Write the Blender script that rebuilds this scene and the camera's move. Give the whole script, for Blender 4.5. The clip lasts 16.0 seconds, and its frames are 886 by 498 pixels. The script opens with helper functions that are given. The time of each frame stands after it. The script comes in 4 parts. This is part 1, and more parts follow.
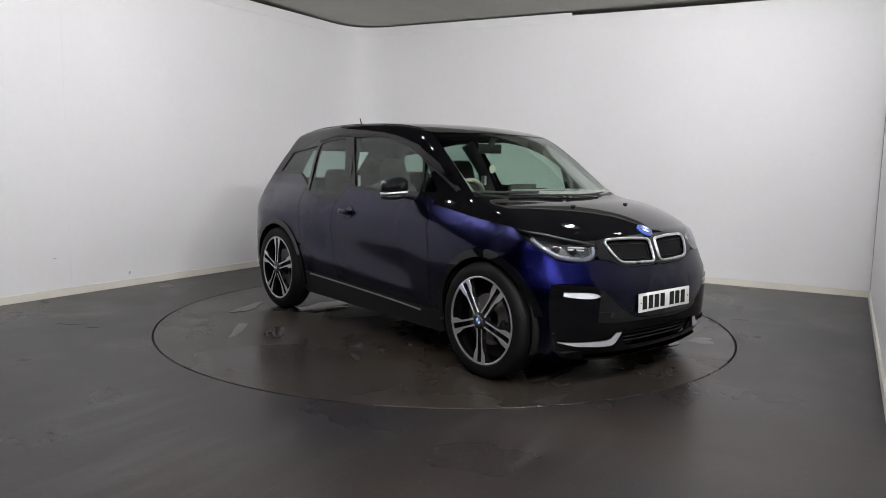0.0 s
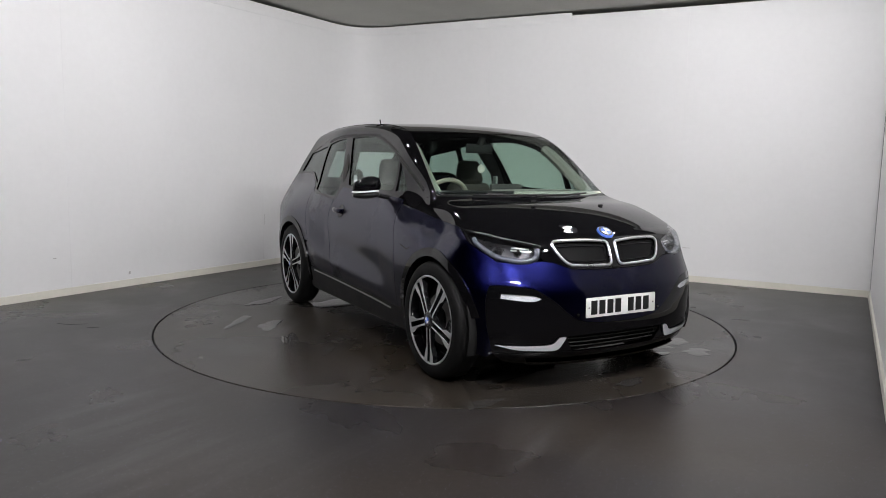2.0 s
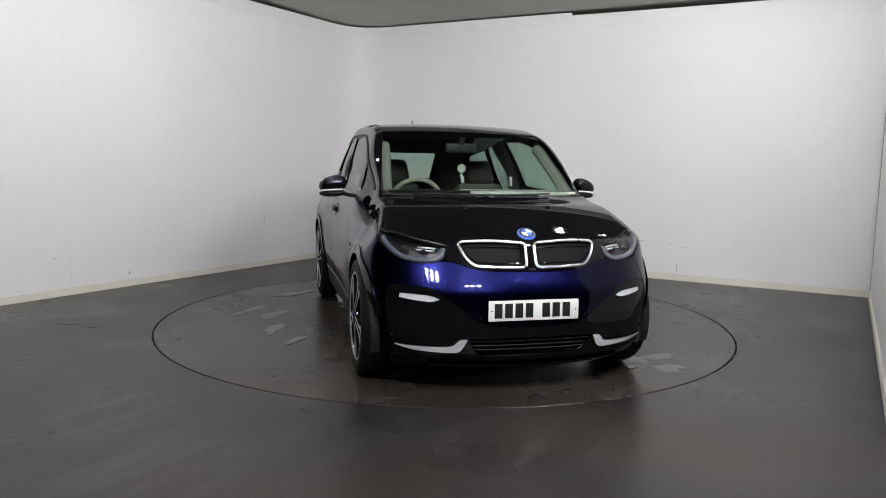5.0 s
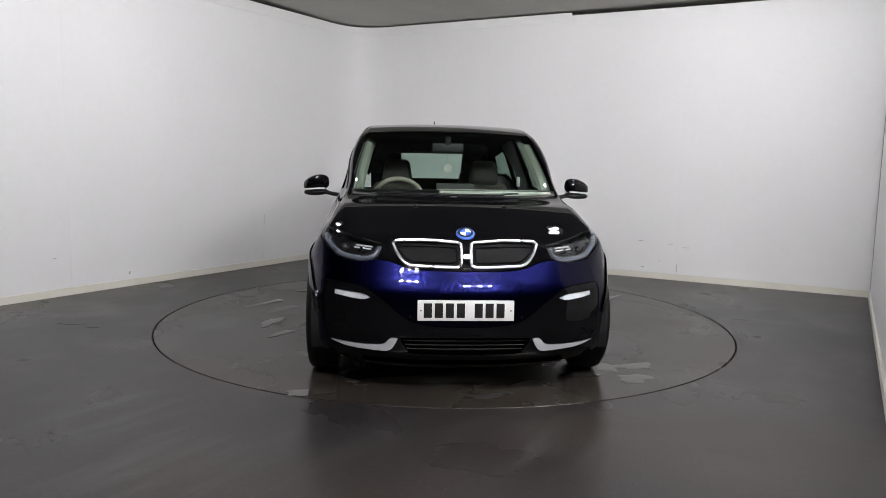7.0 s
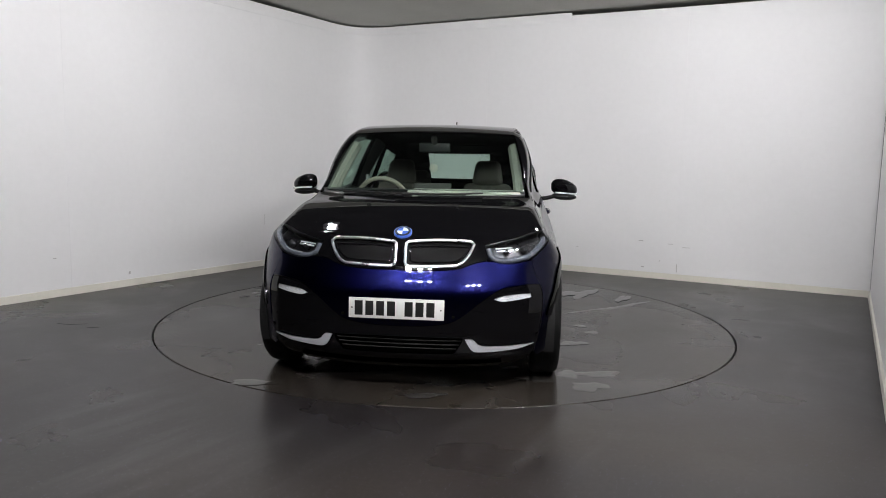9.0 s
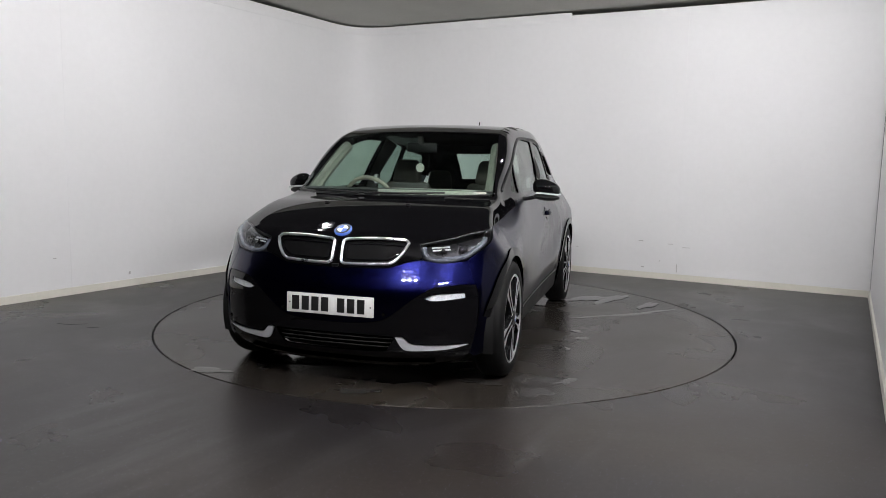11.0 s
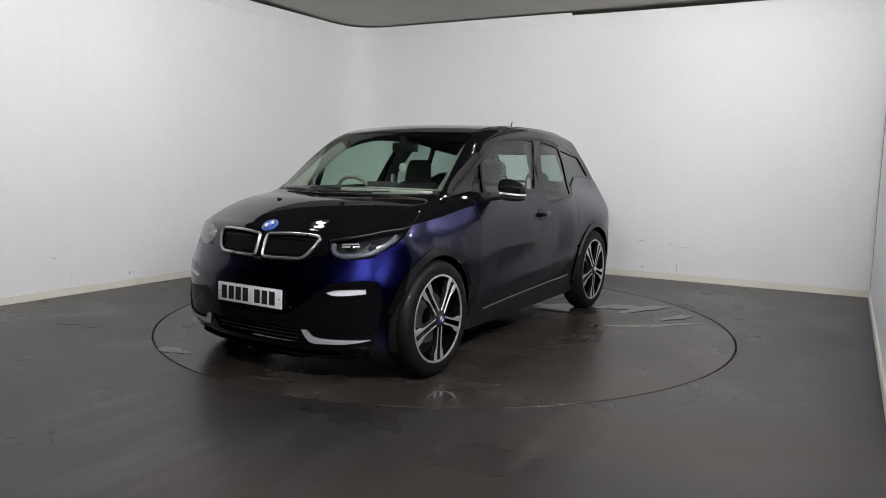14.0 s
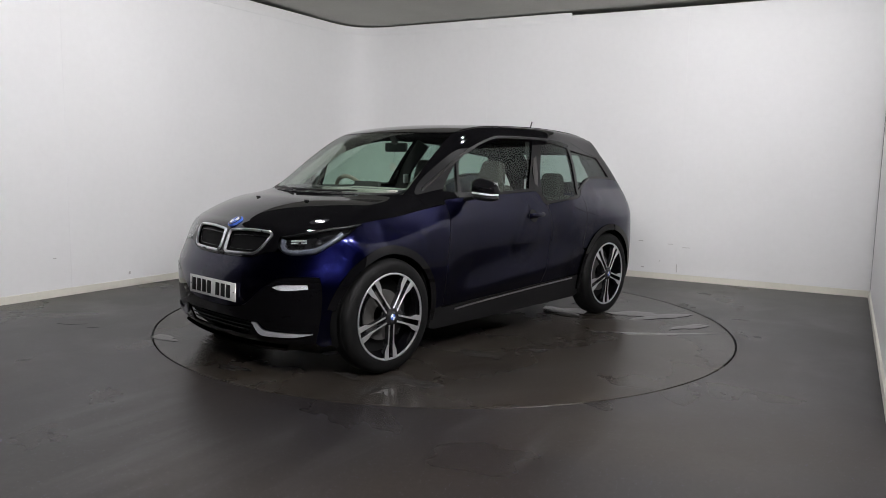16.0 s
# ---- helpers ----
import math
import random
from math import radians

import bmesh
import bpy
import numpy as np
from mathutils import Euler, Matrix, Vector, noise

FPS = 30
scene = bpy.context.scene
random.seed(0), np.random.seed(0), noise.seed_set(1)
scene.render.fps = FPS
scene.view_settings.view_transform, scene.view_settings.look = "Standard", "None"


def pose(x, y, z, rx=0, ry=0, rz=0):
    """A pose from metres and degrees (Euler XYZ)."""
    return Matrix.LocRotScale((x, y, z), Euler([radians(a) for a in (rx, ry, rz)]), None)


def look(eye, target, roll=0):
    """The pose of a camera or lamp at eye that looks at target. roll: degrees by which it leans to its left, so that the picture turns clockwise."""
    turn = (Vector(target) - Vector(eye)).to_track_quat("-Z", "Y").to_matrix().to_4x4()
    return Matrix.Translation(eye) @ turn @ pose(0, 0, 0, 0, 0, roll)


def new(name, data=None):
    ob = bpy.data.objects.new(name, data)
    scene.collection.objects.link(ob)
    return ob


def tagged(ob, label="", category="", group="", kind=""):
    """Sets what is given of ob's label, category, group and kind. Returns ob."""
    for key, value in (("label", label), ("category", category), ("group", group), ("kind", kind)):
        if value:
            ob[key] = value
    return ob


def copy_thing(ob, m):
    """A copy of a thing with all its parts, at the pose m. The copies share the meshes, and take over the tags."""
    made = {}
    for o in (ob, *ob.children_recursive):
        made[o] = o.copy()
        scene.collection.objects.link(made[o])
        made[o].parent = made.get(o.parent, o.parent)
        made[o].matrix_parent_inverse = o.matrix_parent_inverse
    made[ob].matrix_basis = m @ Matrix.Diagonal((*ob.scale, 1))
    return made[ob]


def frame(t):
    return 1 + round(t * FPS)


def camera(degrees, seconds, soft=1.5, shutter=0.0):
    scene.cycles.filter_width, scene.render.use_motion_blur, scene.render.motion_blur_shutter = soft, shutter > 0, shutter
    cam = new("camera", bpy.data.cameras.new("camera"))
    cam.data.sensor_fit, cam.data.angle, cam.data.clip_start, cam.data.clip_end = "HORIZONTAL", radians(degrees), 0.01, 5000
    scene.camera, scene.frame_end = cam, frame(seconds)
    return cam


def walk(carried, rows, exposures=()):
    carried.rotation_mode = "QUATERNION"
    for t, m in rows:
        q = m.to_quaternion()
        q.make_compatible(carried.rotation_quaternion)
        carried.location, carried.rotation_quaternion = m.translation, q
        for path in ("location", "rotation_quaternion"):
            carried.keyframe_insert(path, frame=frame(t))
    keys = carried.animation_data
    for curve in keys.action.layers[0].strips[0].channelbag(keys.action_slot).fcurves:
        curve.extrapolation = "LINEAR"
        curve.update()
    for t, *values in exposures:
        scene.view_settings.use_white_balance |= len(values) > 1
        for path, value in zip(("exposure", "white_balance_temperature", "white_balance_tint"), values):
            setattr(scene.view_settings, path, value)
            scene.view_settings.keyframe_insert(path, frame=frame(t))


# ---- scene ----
# one still camera near the side wall of a photo bay; a car turns slowly on a flush turntable
cam = camera(62.594, 16.0, soft=0.9)
EYE = (0.0, -5.9307, 1.2837)
TILT, PAN, ROLL = radians(6.8848), radians(0.2154), 1.068
AIM = (EYE[0] - math.sin(PAN) * math.cos(TILT), EYE[1] + math.cos(PAN) * math.cos(TILT), EYE[2] - math.sin(TILT))
PATH = [(0.0, look(EYE, AIM, ROLL)), (16.0, look(EYE, AIM, ROLL))]
walk(cam, PATH)
scene.view_settings.exposure = 0.0

# ---- light ----
world = bpy.data.worlds.new("world")
scene.world = world
world.use_nodes = True
world.node_tree.nodes["Background"].inputs[0].default_value = (0.9, 0.95, 1.0, 1)
world.node_tree.nodes["Background"].inputs[1].default_value = 0.02
LAMP_POWER = 710
# the lamp at x 2.55 is an added fill for the right-hand walls
LAMPS = ((-1.6, -0.2), (1.6, -0.15), (2.55, -0.1), (-1.75, -0.8))
FLOOD_POWER = 1220
FLOODS = ((1.9, -3.4), (-0.7, -4.6), (1.0, -5.1))


# ---- materials ----
def material(name, color, rough=0.5, metal=0.0, coat=0.0, spread=0.08, scale=6.0, fine=60.0, bump=0.0, dist=0.002, spec=0.5, rough_spread=0.06):
    """Principled material with colour and gloss that vary at two scales, and a fine relief."""
    m = bpy.data.materials.new(name)
    m.use_nodes = True
    nt = m.node_tree
    b = nt.nodes["Principled BSDF"]
    b.inputs["Metallic"].default_value = metal
    b.inputs["Coat Weight"].default_value = coat
    b.inputs["Coat Roughness"].default_value = 0.015
    b.inputs["Specular IOR Level"].default_value = spec
    tc = nt.nodes.new("ShaderNodeTexCoord")
    big, small = nt.nodes.new("ShaderNodeTexNoise"), nt.nodes.new("ShaderNodeTexNoise")
    for n, s in ((big, scale), (small, fine)):
        n.inputs["Scale"].default_value = s
        n.inputs["Detail"].default_value = 6
        nt.links.new(tc.outputs["Object"], n.inputs["Vector"])
    mix = nt.nodes.new("ShaderNodeMath")
    mix.operation = "MULTIPLY_ADD"
    nt.links.new(small.outputs["Fac"], mix.inputs[0])
    mix.inputs[1].default_value = 0.5
    nt.links.new(big.outputs["Fac"], mix.inputs[2])
    ramp = nt.nodes.new("ShaderNodeMapRange")
    ramp.inputs["From Min"].default_value, ramp.inputs["From Max"].default_value = 0.45, 1.05
    ramp.inputs["To Min"].default_value, ramp.inputs["To Max"].default_value = 1 - spread, 1 + spread
    nt.links.new(mix.outputs[0], ramp.inputs["Value"])
    col = nt.nodes.new("ShaderNodeVectorMath")
    col.operation = "SCALE"
    col.inputs[0].default_value = color
    nt.links.new(ramp.outputs["Result"], col.inputs["Scale"])
    nt.links.new(col.outputs["Vector"], b.inputs["Base Color"])
    rr = nt.nodes.new("ShaderNodeMapRange")
    rr.inputs["From Min"].default_value, rr.inputs["From Max"].default_value = 0.45, 1.05
    rr.inputs["To Min"].default_value, rr.inputs["To Max"].default_value = max(0.0, rough - rough_spread), min(1.0, rough + rough_spread)
    nt.links.new(mix.outputs[0], rr.inputs["Value"])
    nt.links.new(rr.outputs["Result"], b.inputs["Roughness"])
    if bump:
        bp = nt.nodes.new("ShaderNodeBump")
        bp.inputs["Strength"].default_value = bump
        bp.inputs["Distance"].default_value = dist
        nt.links.new(small.outputs["Fac"], bp.inputs["Height"])
        nt.links.new(bp.outputs["Normal"], b.inputs["Normal"])
    return m


def glow(name, color, strength):
    m = bpy.data.materials.new(name)
    m.use_nodes = True
    b = m.node_tree.nodes["Principled BSDF"]
    b.inputs["Base Color"].default_value = (0.8, 0.8, 0.8, 1)
    b.inputs["Emission Color"].default_value = (*color, 1)
    b.inputs["Emission Strength"].default_value = strength
    return m


def glass(name, color, rough=0.0):
    """Thin tinted pane: clear, with a mirror that grows towards grazing sight."""
    m = bpy.data.materials.new(name)
    m.use_nodes = True
    nt = m.node_tree
    nt.nodes.remove(nt.nodes["Principled BSDF"])
    out = nt.nodes["Material Output"]
    clear, gloss, mixer, lw, pw, ma = (nt.nodes.new("ShaderNode" + k) for k in ("BsdfTransparent", "BsdfGlossy", "MixShader", "LayerWeight", "Math", "Math"))
    clear.inputs["Color"].default_value = (*color, 1)
    gloss.inputs["Roughness"].default_value = rough
    lw.inputs["Blend"].default_value = 0.5
    pw.operation, pw.inputs[1].default_value = "POWER", 5.0
    ma.operation, ma.inputs[1].default_value, ma.inputs[2].default_value = "MULTIPLY_ADD", 0.96, 0.03
    nt.links.new(lw.outputs["Facing"], pw.inputs[0])
    nt.links.new(pw.outputs[0], ma.inputs[0])
    nt.links.new(ma.outputs[0], mixer.inputs[0])
    nt.links.new(clear.outputs[0], mixer.inputs[1])
    nt.links.new(gloss.outputs[0], mixer.inputs[2])
    nt.links.new(mixer.outputs[0], out.inputs["Surface"])
    return m


def vinyl(name, color, rough, wear, speck):
    """Worn dark vinyl: brown and grey clouds, pale smears in patches, damp patches and tiny bright flakes."""
    m = bpy.data.materials.new(name)
    m.use_nodes = True
    nt = m.node_tree
    b = nt.nodes["Principled BSDF"]
    b.inputs["Specular IOR Level"].default_value = 0.24
    tc = nt.nodes.new("ShaderNodeTexCoord")

    def noise(scale, detail=6, distort=0.0, stretch=(1, 1, 1), turn=0.0, roughness=0.55, order="POINT"):
        mp = nt.nodes.new("ShaderNodeMapping")
        mp.vector_type = order
        mp.inputs["Scale"].default_value = stretch
        mp.inputs["Rotation"].default_value = (0, 0, turn)
        nt.links.new(tc.outputs["Object"], mp.inputs["Vector"])
        n = nt.nodes.new("ShaderNodeTexNoise")
        n.inputs["Scale"].default_value, n.inputs["Detail"].default_value = scale, detail
        n.inputs["Distortion"].default_value, n.inputs["Roughness"].default_value = distort, roughness
        nt.links.new(mp.outputs["Vector"], n.inputs["Vector"])
        return n.outputs["Fac"]

    def ramp(value, f0, f1, t0=0.0, t1=1.0):
        r = nt.nodes.new("ShaderNodeMapRange")
        for k, v in (("From Min", f0), ("From Max", f1), ("To Min", t0), ("To Max", t1)):
            r.inputs[k].default_value = v
        nt.links.new(value, r.inputs["Value"])
        return r.outputs["Result"]

    def math_node(op, a, c):
        n = nt.nodes.new("ShaderNodeMath")
        n.operation = op
        for i, v in enumerate((a, c)):
            if isinstance(v, float):
                n.inputs[i].default_value = v
            else:
                nt.links.new(v, n.inputs[i])
        return n.outputs[0]

    def blend(fac, a, c):
        n = nt.nodes.new("ShaderNodeMix")
        n.data_type = "RGBA"
        nt.links.new(fac, n.inputs["Factor"])
        for key, v in (("A", a), ("B", c)):
            if isinstance(v, tuple):
                n.inputs[key].default_value = (*v, 1)
            else:
                nt.links.new(v, n.inputs[key])
        return n.outputs["Result"]
    r0, g0, b0 = color
    tone = ramp(noise(0.9, 6, 0.3), 0.34, 0.66)
    base = blend(tone, (r0 * 0.76, g0 * 0.76, b0 * 0.79), (r0 * 1.24, g0 * 1.23, b0 * 1.20))
    brown = math_node("MULTIPLY", ramp(noise(0.55, 5, 0.4, turn=1.1), 0.46, 0.66), 0.7)
    base = blend(brown, base, (r0 * 1.30, g0 * 1.16, b0 * 0.92))
    grain = ramp(noise(38.0, 5, 0.0, roughness=0.75), 0.30, 0.70, 0.65, 1.35)
    sc = nt.nodes.new("ShaderNodeVectorMath")
    sc.operation = "SCALE"
    nt.links.new(base, sc.inputs[0])
    nt.links.new(grain, sc.inputs["Scale"])
    base = sc.outputs["Vector"]
    streaks = noise(2.6, 5, 0.25, (3.2, 0.45, 1.0), 1.02, 0.55, "TEXTURE")
    smear = math_node("MULTIPLY", ramp(streaks, 0.50, 0.74), ramp(noise(0.5, 3, 0.3, turn=2.0), 0.44, 0.66))
    base = blend(math_node("MULTIPLY", smear, wear), base, (0.10, 0.098, 0.098))
    v = nt.nodes.new("ShaderNodeTexVoronoi")
    v.inputs["Scale"].default_value = 120
    nt.links.new(tc.outputs["Object"], v.inputs["Vector"])
    sep = nt.nodes.new("ShaderNodeSeparateColor")
    nt.links.new(v.outputs["Color"], sep.inputs["Color"])
    on = math_node("MULTIPLY", math_node("LESS_THAN", v.outputs["Distance"], 0.23), math_node("GREATER_THAN", sep.outputs["Red"], 1 - speck))
    base = blend(on, base, blend(sep.outputs["Green"], (0.085, 0.085, 0.21), (0.17, 0.165, 0.165)))
    nt.links.new(base, b.inputs["Base Color"])
    damp = ramp(noise(1.2, 4, 0.4, turn=0.7), 0.50, 0.70)
    dry = ramp(noise(0.9, 6, 0.3), 0.3, 0.7, rough - 0.03, rough + 0.05)
    rr = math_node("SUBTRACT", dry, math_node("MULTIPLY", damp, 0.06))
    nt.links.new(rr, b.inputs["Roughness"])
    bp = nt.nodes.new("ShaderNodeBump")
    bp.inputs["Strength"].default_value, bp.inputs["Distance"].default_value = 0.05, 0.001
    nt.links.new(noise(45.0), bp.inputs["Height"])
    nt.links.new(bp.outputs["Normal"], b.inputs["Normal"])
    return m


# ---- building helpers ----
def part(name, bm, mat, parent=None, label="", smooth=True):
    """Links a bmesh as one mesh object, under a thing or a part."""
    me = bpy.data.meshes.new(name)
    bm.to_mesh(me)
    bm.free()
    me.materials.append(mat)
    if smooth:
        me.polygons.foreach_set("use_smooth", [True] * len(me.polygons))
        me.set_sharp_from_angle(angle=radians(40))
    ob = new(name, me)
    if parent is not None:
        ob.parent = parent
    if label:
        tagged(ob, label)
    return ob


def box_bm(x0, x1, y0, y1, z0, z1, bevel=0.0, seg=2):
    bm = bmesh.new()
    bmesh.ops.create_cube(bm, size=1)
    for v in bm.verts:
        v.co = Vector((x0 + (v.co.x + 0.5) * (x1 - x0), y0 + (v.co.y + 0.5) * (y1 - y0), z0 + (v.co.z + 0.5) * (z1 - z0)))
    if bevel:
        bmesh.ops.bevel(bm, geom=bm.edges[:], offset=bevel, segments=seg, affect="EDGES", profile=0.5)
    return bm


def lathe_bm(profile, n=64, axis="x", closed=False):
    """Turns a profile of (radius, along) about the x or z axis."""
    bm = bmesh.new()
    rings = []
    for r, a in profile:
        ring = []
        for i in range(n):
            c, s = math.cos(2 * math.pi * i / n), math.sin(2 * math.pi * i / n)
            ring.append(bm.verts.new((a, r * c, r * s) if axis == "x" else (r * c, r * s, a)))
        rings.append(ring)
    pairs = list(zip(rings, rings[1:])) + ([(rings[-1], rings[0])] if closed else [])
    for A, B in pairs:
        for i in range(n):
            bm.faces.new((A[i], A[(i + 1) % n], B[(i + 1) % n], B[i]))
    bmesh.ops.recalc_face_normals(bm, faces=bm.faces[:])
    return bm


def tube_bm(points, radius, n=8, squash=1.0):
    """A round bar along a line of points."""
    bm = bmesh.new()
    P = [Vector(p) for p in points]
    rings = []
    for i, p in enumerate(P):
        d = (P[min(i + 1, len(P) - 1)] - P[max(i - 1, 0)]).normalized()
        side = d.cross(Vector((0, 0, 1)))
        side = side.normalized() if side.length > 1e-3 else Vector((1, 0, 0))
        up = side.cross(d)
        rings.append([bm.verts.new(p + radius * (math.cos(a) * side + squash * math.sin(a) * up)) for a in (2 * math.pi * k / n for k in range(n))])
    for A, B in zip(rings, rings[1:]):
        for k in range(n):
            bm.faces.new((A[k], A[(k + 1) % n], B[(k + 1) % n], B[k]))
    bm.faces.new(rings[0][::-1])
    bm.faces.new(rings[-1])
    bmesh.ops.recalc_face_normals(bm, faces=bm.faces[:])
    return bm


def prism_bm(outline, z0, z1):
    """A flat outline of (x, y) given a height."""
    bm = bmesh.new()
    lo = [bm.verts.new((x, y, z0)) for x, y in outline]
    hi = [bm.verts.new((x, y, z1)) for x, y in outline]
    n = len(lo)
    bm.faces.new(lo[::-1])
    bm.faces.new(hi)
    for i in range(n):
        bm.faces.new((lo[i], lo[(i + 1) % n], hi[(i + 1) % n], hi[i]))
    bmesh.ops.recalc_face_normals(bm, faces=bm.faces[:])
    return bm


def spline(points, step):
    """A smooth line through the points, sampled at about that step."""
    P = [np.array(p, float) for p in points]
    if len(P) == 2:
        n = max(1, int(np.linalg.norm(P[1] - P[0]) / step))
        return [tuple(P[0] + (P[1] - P[0]) * k / n) for k in range(n + 1)]
    Q = [2 * P[0] - P[1]] + P + [2 * P[-1] - P[-2]]
    out = []
    for a, b, c, e in zip(Q, Q[1:], Q[2:], Q[3:]):
        n = max(1, int(np.linalg.norm(c - b) / step))
        for k in range(n):
            t = k / n
            out.append(tuple(0.5 * (2 * b + (c - a) * t + (2 * a - 5 * b + 4 * c - e) * t * t + (3 * b - a - 3 * c + e) * t ** 3)))
    out.append(tuple(P[-1]))
    return out


def outline(*runs, step=0.02):
    """A closed outline made of smooth runs that meet at corners."""
    out = []
    for k, run in enumerate(runs):
        nxt = runs[(k + 1) % len(runs)][0]
        pts = list(run) + ([nxt] if tuple(run[-1]) != tuple(nxt) else [])
        out += spline(pts, step)[:-1]
    return out


# ---- the car's body, one smooth solid cut into panels ----
def line(*pairs):
    """A smooth function of one number through pairs (at, value), straight outside them."""
    xs = np.array([p[0] for p in pairs], float)
    ys = np.array([p[1] for p in pairs], float)
    sl = np.diff(ys) / np.diff(xs)
    m = np.concatenate(([sl[0]], (sl[1:] + sl[:-1]) / 2, [sl[-1]]))

    def f(x):
        x = np.asarray(x, float)
        i = np.clip(np.searchsorted(xs, x) - 1, 0, len(xs) - 2)
        h = xs[i + 1] - xs[i]
        t = (x - xs[i]) / h
        mid = (2 * t ** 3 - 3 * t * t + 1) * ys[i] + (t ** 3 - 2 * t * t + t) * h * m[i] + (3 * t * t - 2 * t ** 3) * ys[i + 1] + (t ** 3 - t * t) * h * m[i + 1]
        return np.where(x < xs[0], ys[0] + (x - xs[0]) * m[0], np.where(x > xs[-1], ys[-1] + (x - xs[-1]) * m[-1], mid))
    return f


AXLE_F, AXLE_R, WHEEL_R = -1.4435, 1.1265, 0.35
# height of the top along the middle: nose, bonnet, windscreen, roof
TOP = line((-2.05, 0.76), (-1.97, 0.862), (-1.90, 0.905), (-1.75, 0.975), (-1.60, 1.022), (-1.40, 1.058), (-1.30, 1.09), (-1.15, 1.185), (-0.90, 1.345), (-0.65, 1.485), (-0.50, 1.527),
           (-0.30, 1.556), (0.1, 1.574), (0.6, 1.572), (1.1, 1.54), (1.45, 1.475), (1.7, 1.40))
# reach of the nose and of the tail at each height
NOSE = line((0.12, -1.93), (0.20, -2.045), (0.30, -2.085), (0.45, -2.098), (0.53, -2.099), (0.58, -2.094), (0.62, -2.079), (0.68, -2.050), (0.76, -2.015), (0.86, -1.985), (1.0, -1.95))
TAIL = line((0.15, 1.72), (0.30, 1.83), (0.50, 1.87), (0.80, 1.865), (0.95, 1.84), (1.08, 1.80), (1.20, 1.70), (1.35, 1.545), (1.50, 1.40), (1.6, 1.25))
# half width at each height, and how it swells along the car
WIDE = line((0.12, 0.80), (0.22, 0.825), (0.40, 0.86), (0.60, 0.878), (0.75, 0.876), (0.88, 0.855), (0.98, 0.82), (1.08, 0.780), (1.30, 0.710), (1.45, 0.655), (1.60, 0.595))
SWELL = line((-2.1, -0.01), (-1.6, 0.008), (-1.2, 0.005), (-0.6, -0.012), (0.2, -0.008), (0.8, 0.012), (1.3, 0.02), (1.9, -0.03))


# how far the front wings draw in above the wheels
TUCK = line((0.66, 0.0), (0.74, 0.006), (0.84, 0.042), (0.92, 0.070), (1.00, 0.070), (1.07, 0.050), (1.15, 0.028), (1.25, 0.010), (1.35, 0.0), (1.45, 0.0))


def smax(a, b, r):
    h = np.maximum(r - np.abs(a - b), 0) / r
    return np.maximum(a, b) + h * h * h * r / 6


def solid(x, y, z):
    """Below nought inside the body."""
    x = np.abs(x)
    crown = 0.032 + 0.013 * np.clip((y + 1.35) / 0.4, 0, 1)
    sweep = 0.30 - 0.10 * np.clip((y + 1.2) / 0.5, 0, 1)
    top = (z - TOP(y - sweep * x * x) + crown * x * x) * 0.8
    w = WIDE(z) + SWELL(y) * np.clip(1.6 - z, 0.2, 0.8) / 0.8
    f = np.clip((-0.55 - y) / 0.55, 0, 1)
    r = np.clip((y - 0.45) / 1.0, 0, 1)
    w = w - 0.085 * r * r * (3 - 2 * r) * np.clip((z - 0.84) / 0.24, 0, 1)
    side = x - w + TUCK(np.clip(z - 0.30 * np.clip(y + 1.45, 0, 0.9), 0.66, 1.4)) * f * f * (3 - 2 * f)
    # doors: a hollow above a flared foot that rises to the rear
    mid = np.clip((y + 0.90) / 0.25, 0, 1) * np.clip((0.68 - y) / 0.30, 0, 1)
    foot = 0.385 + 0.09 * (y + 0.8)
    side = side + mid * (0.014 * np.exp(-((z - foot - 0.17) / 0.10) ** 2) - 0.010 * np.exp(-((z - foot) / 0.055) ** 2))
    q = np.clip(x / 0.90, 0, 0.999)
    bow = 1 - (1 - q ** 2.5) ** (1 / 2.5)
    nose = (NOSE(z) + 0.56 * bow) - y
    tail = y - (TAIL(z) - 0.50 * bow)
    ends = np.maximum(nose, tail) * 0.7
    return smax(smax(top, side, 0.07), ends, 0.05)


CORE = (0.0, -1.42)  # middle of the turn of views round the nose


def skin(view, uv, off=0.0):
    """Points of the body's surface from flat coordinates: side (y, z), top (x, y), nose (degrees round the nose, z)."""
    uv = np.asarray(uv, float)
    u, v = uv[:, 0], uv[:, 1]
    if view == "side":
        at = lambda s: (s, u, v)
        lo, hi = np.zeros(len(u)), np.full(len(u), 1.3)
    elif view == "top":
        at = lambda s: (u, v, s)
        lo, hi = np.full(len(u), 0.45), np.full(len(u), 2.0)
    else:
        c, n = np.cos(np.radians(u)), np.sin(np.radians(u))
        at = lambda s: (CORE[0] + s * n, CORE[1] - s * c, v)
        lo, hi = np.zeros(len(u)), np.full(len(u), 1.6)
    for _ in range(34):
        mid = (lo + hi) / 2
        out = solid(*at(mid)) > 0
        hi, lo = np.where(out, mid, hi), np.where(out, lo, mid)
    P = np.stack(at((lo + hi) / 2), -1)
    e = 1e-3
    g = np.stack([solid(*(P + e * d).T) - solid(*(P - e * d).T) for d in np.eye(3)], -1)
    g /= np.linalg.norm(g, axis=1)[:, None] + 1e-12
    return P + g * (off if np.isscalar(off) else np.asarray(off)[:, None]), g


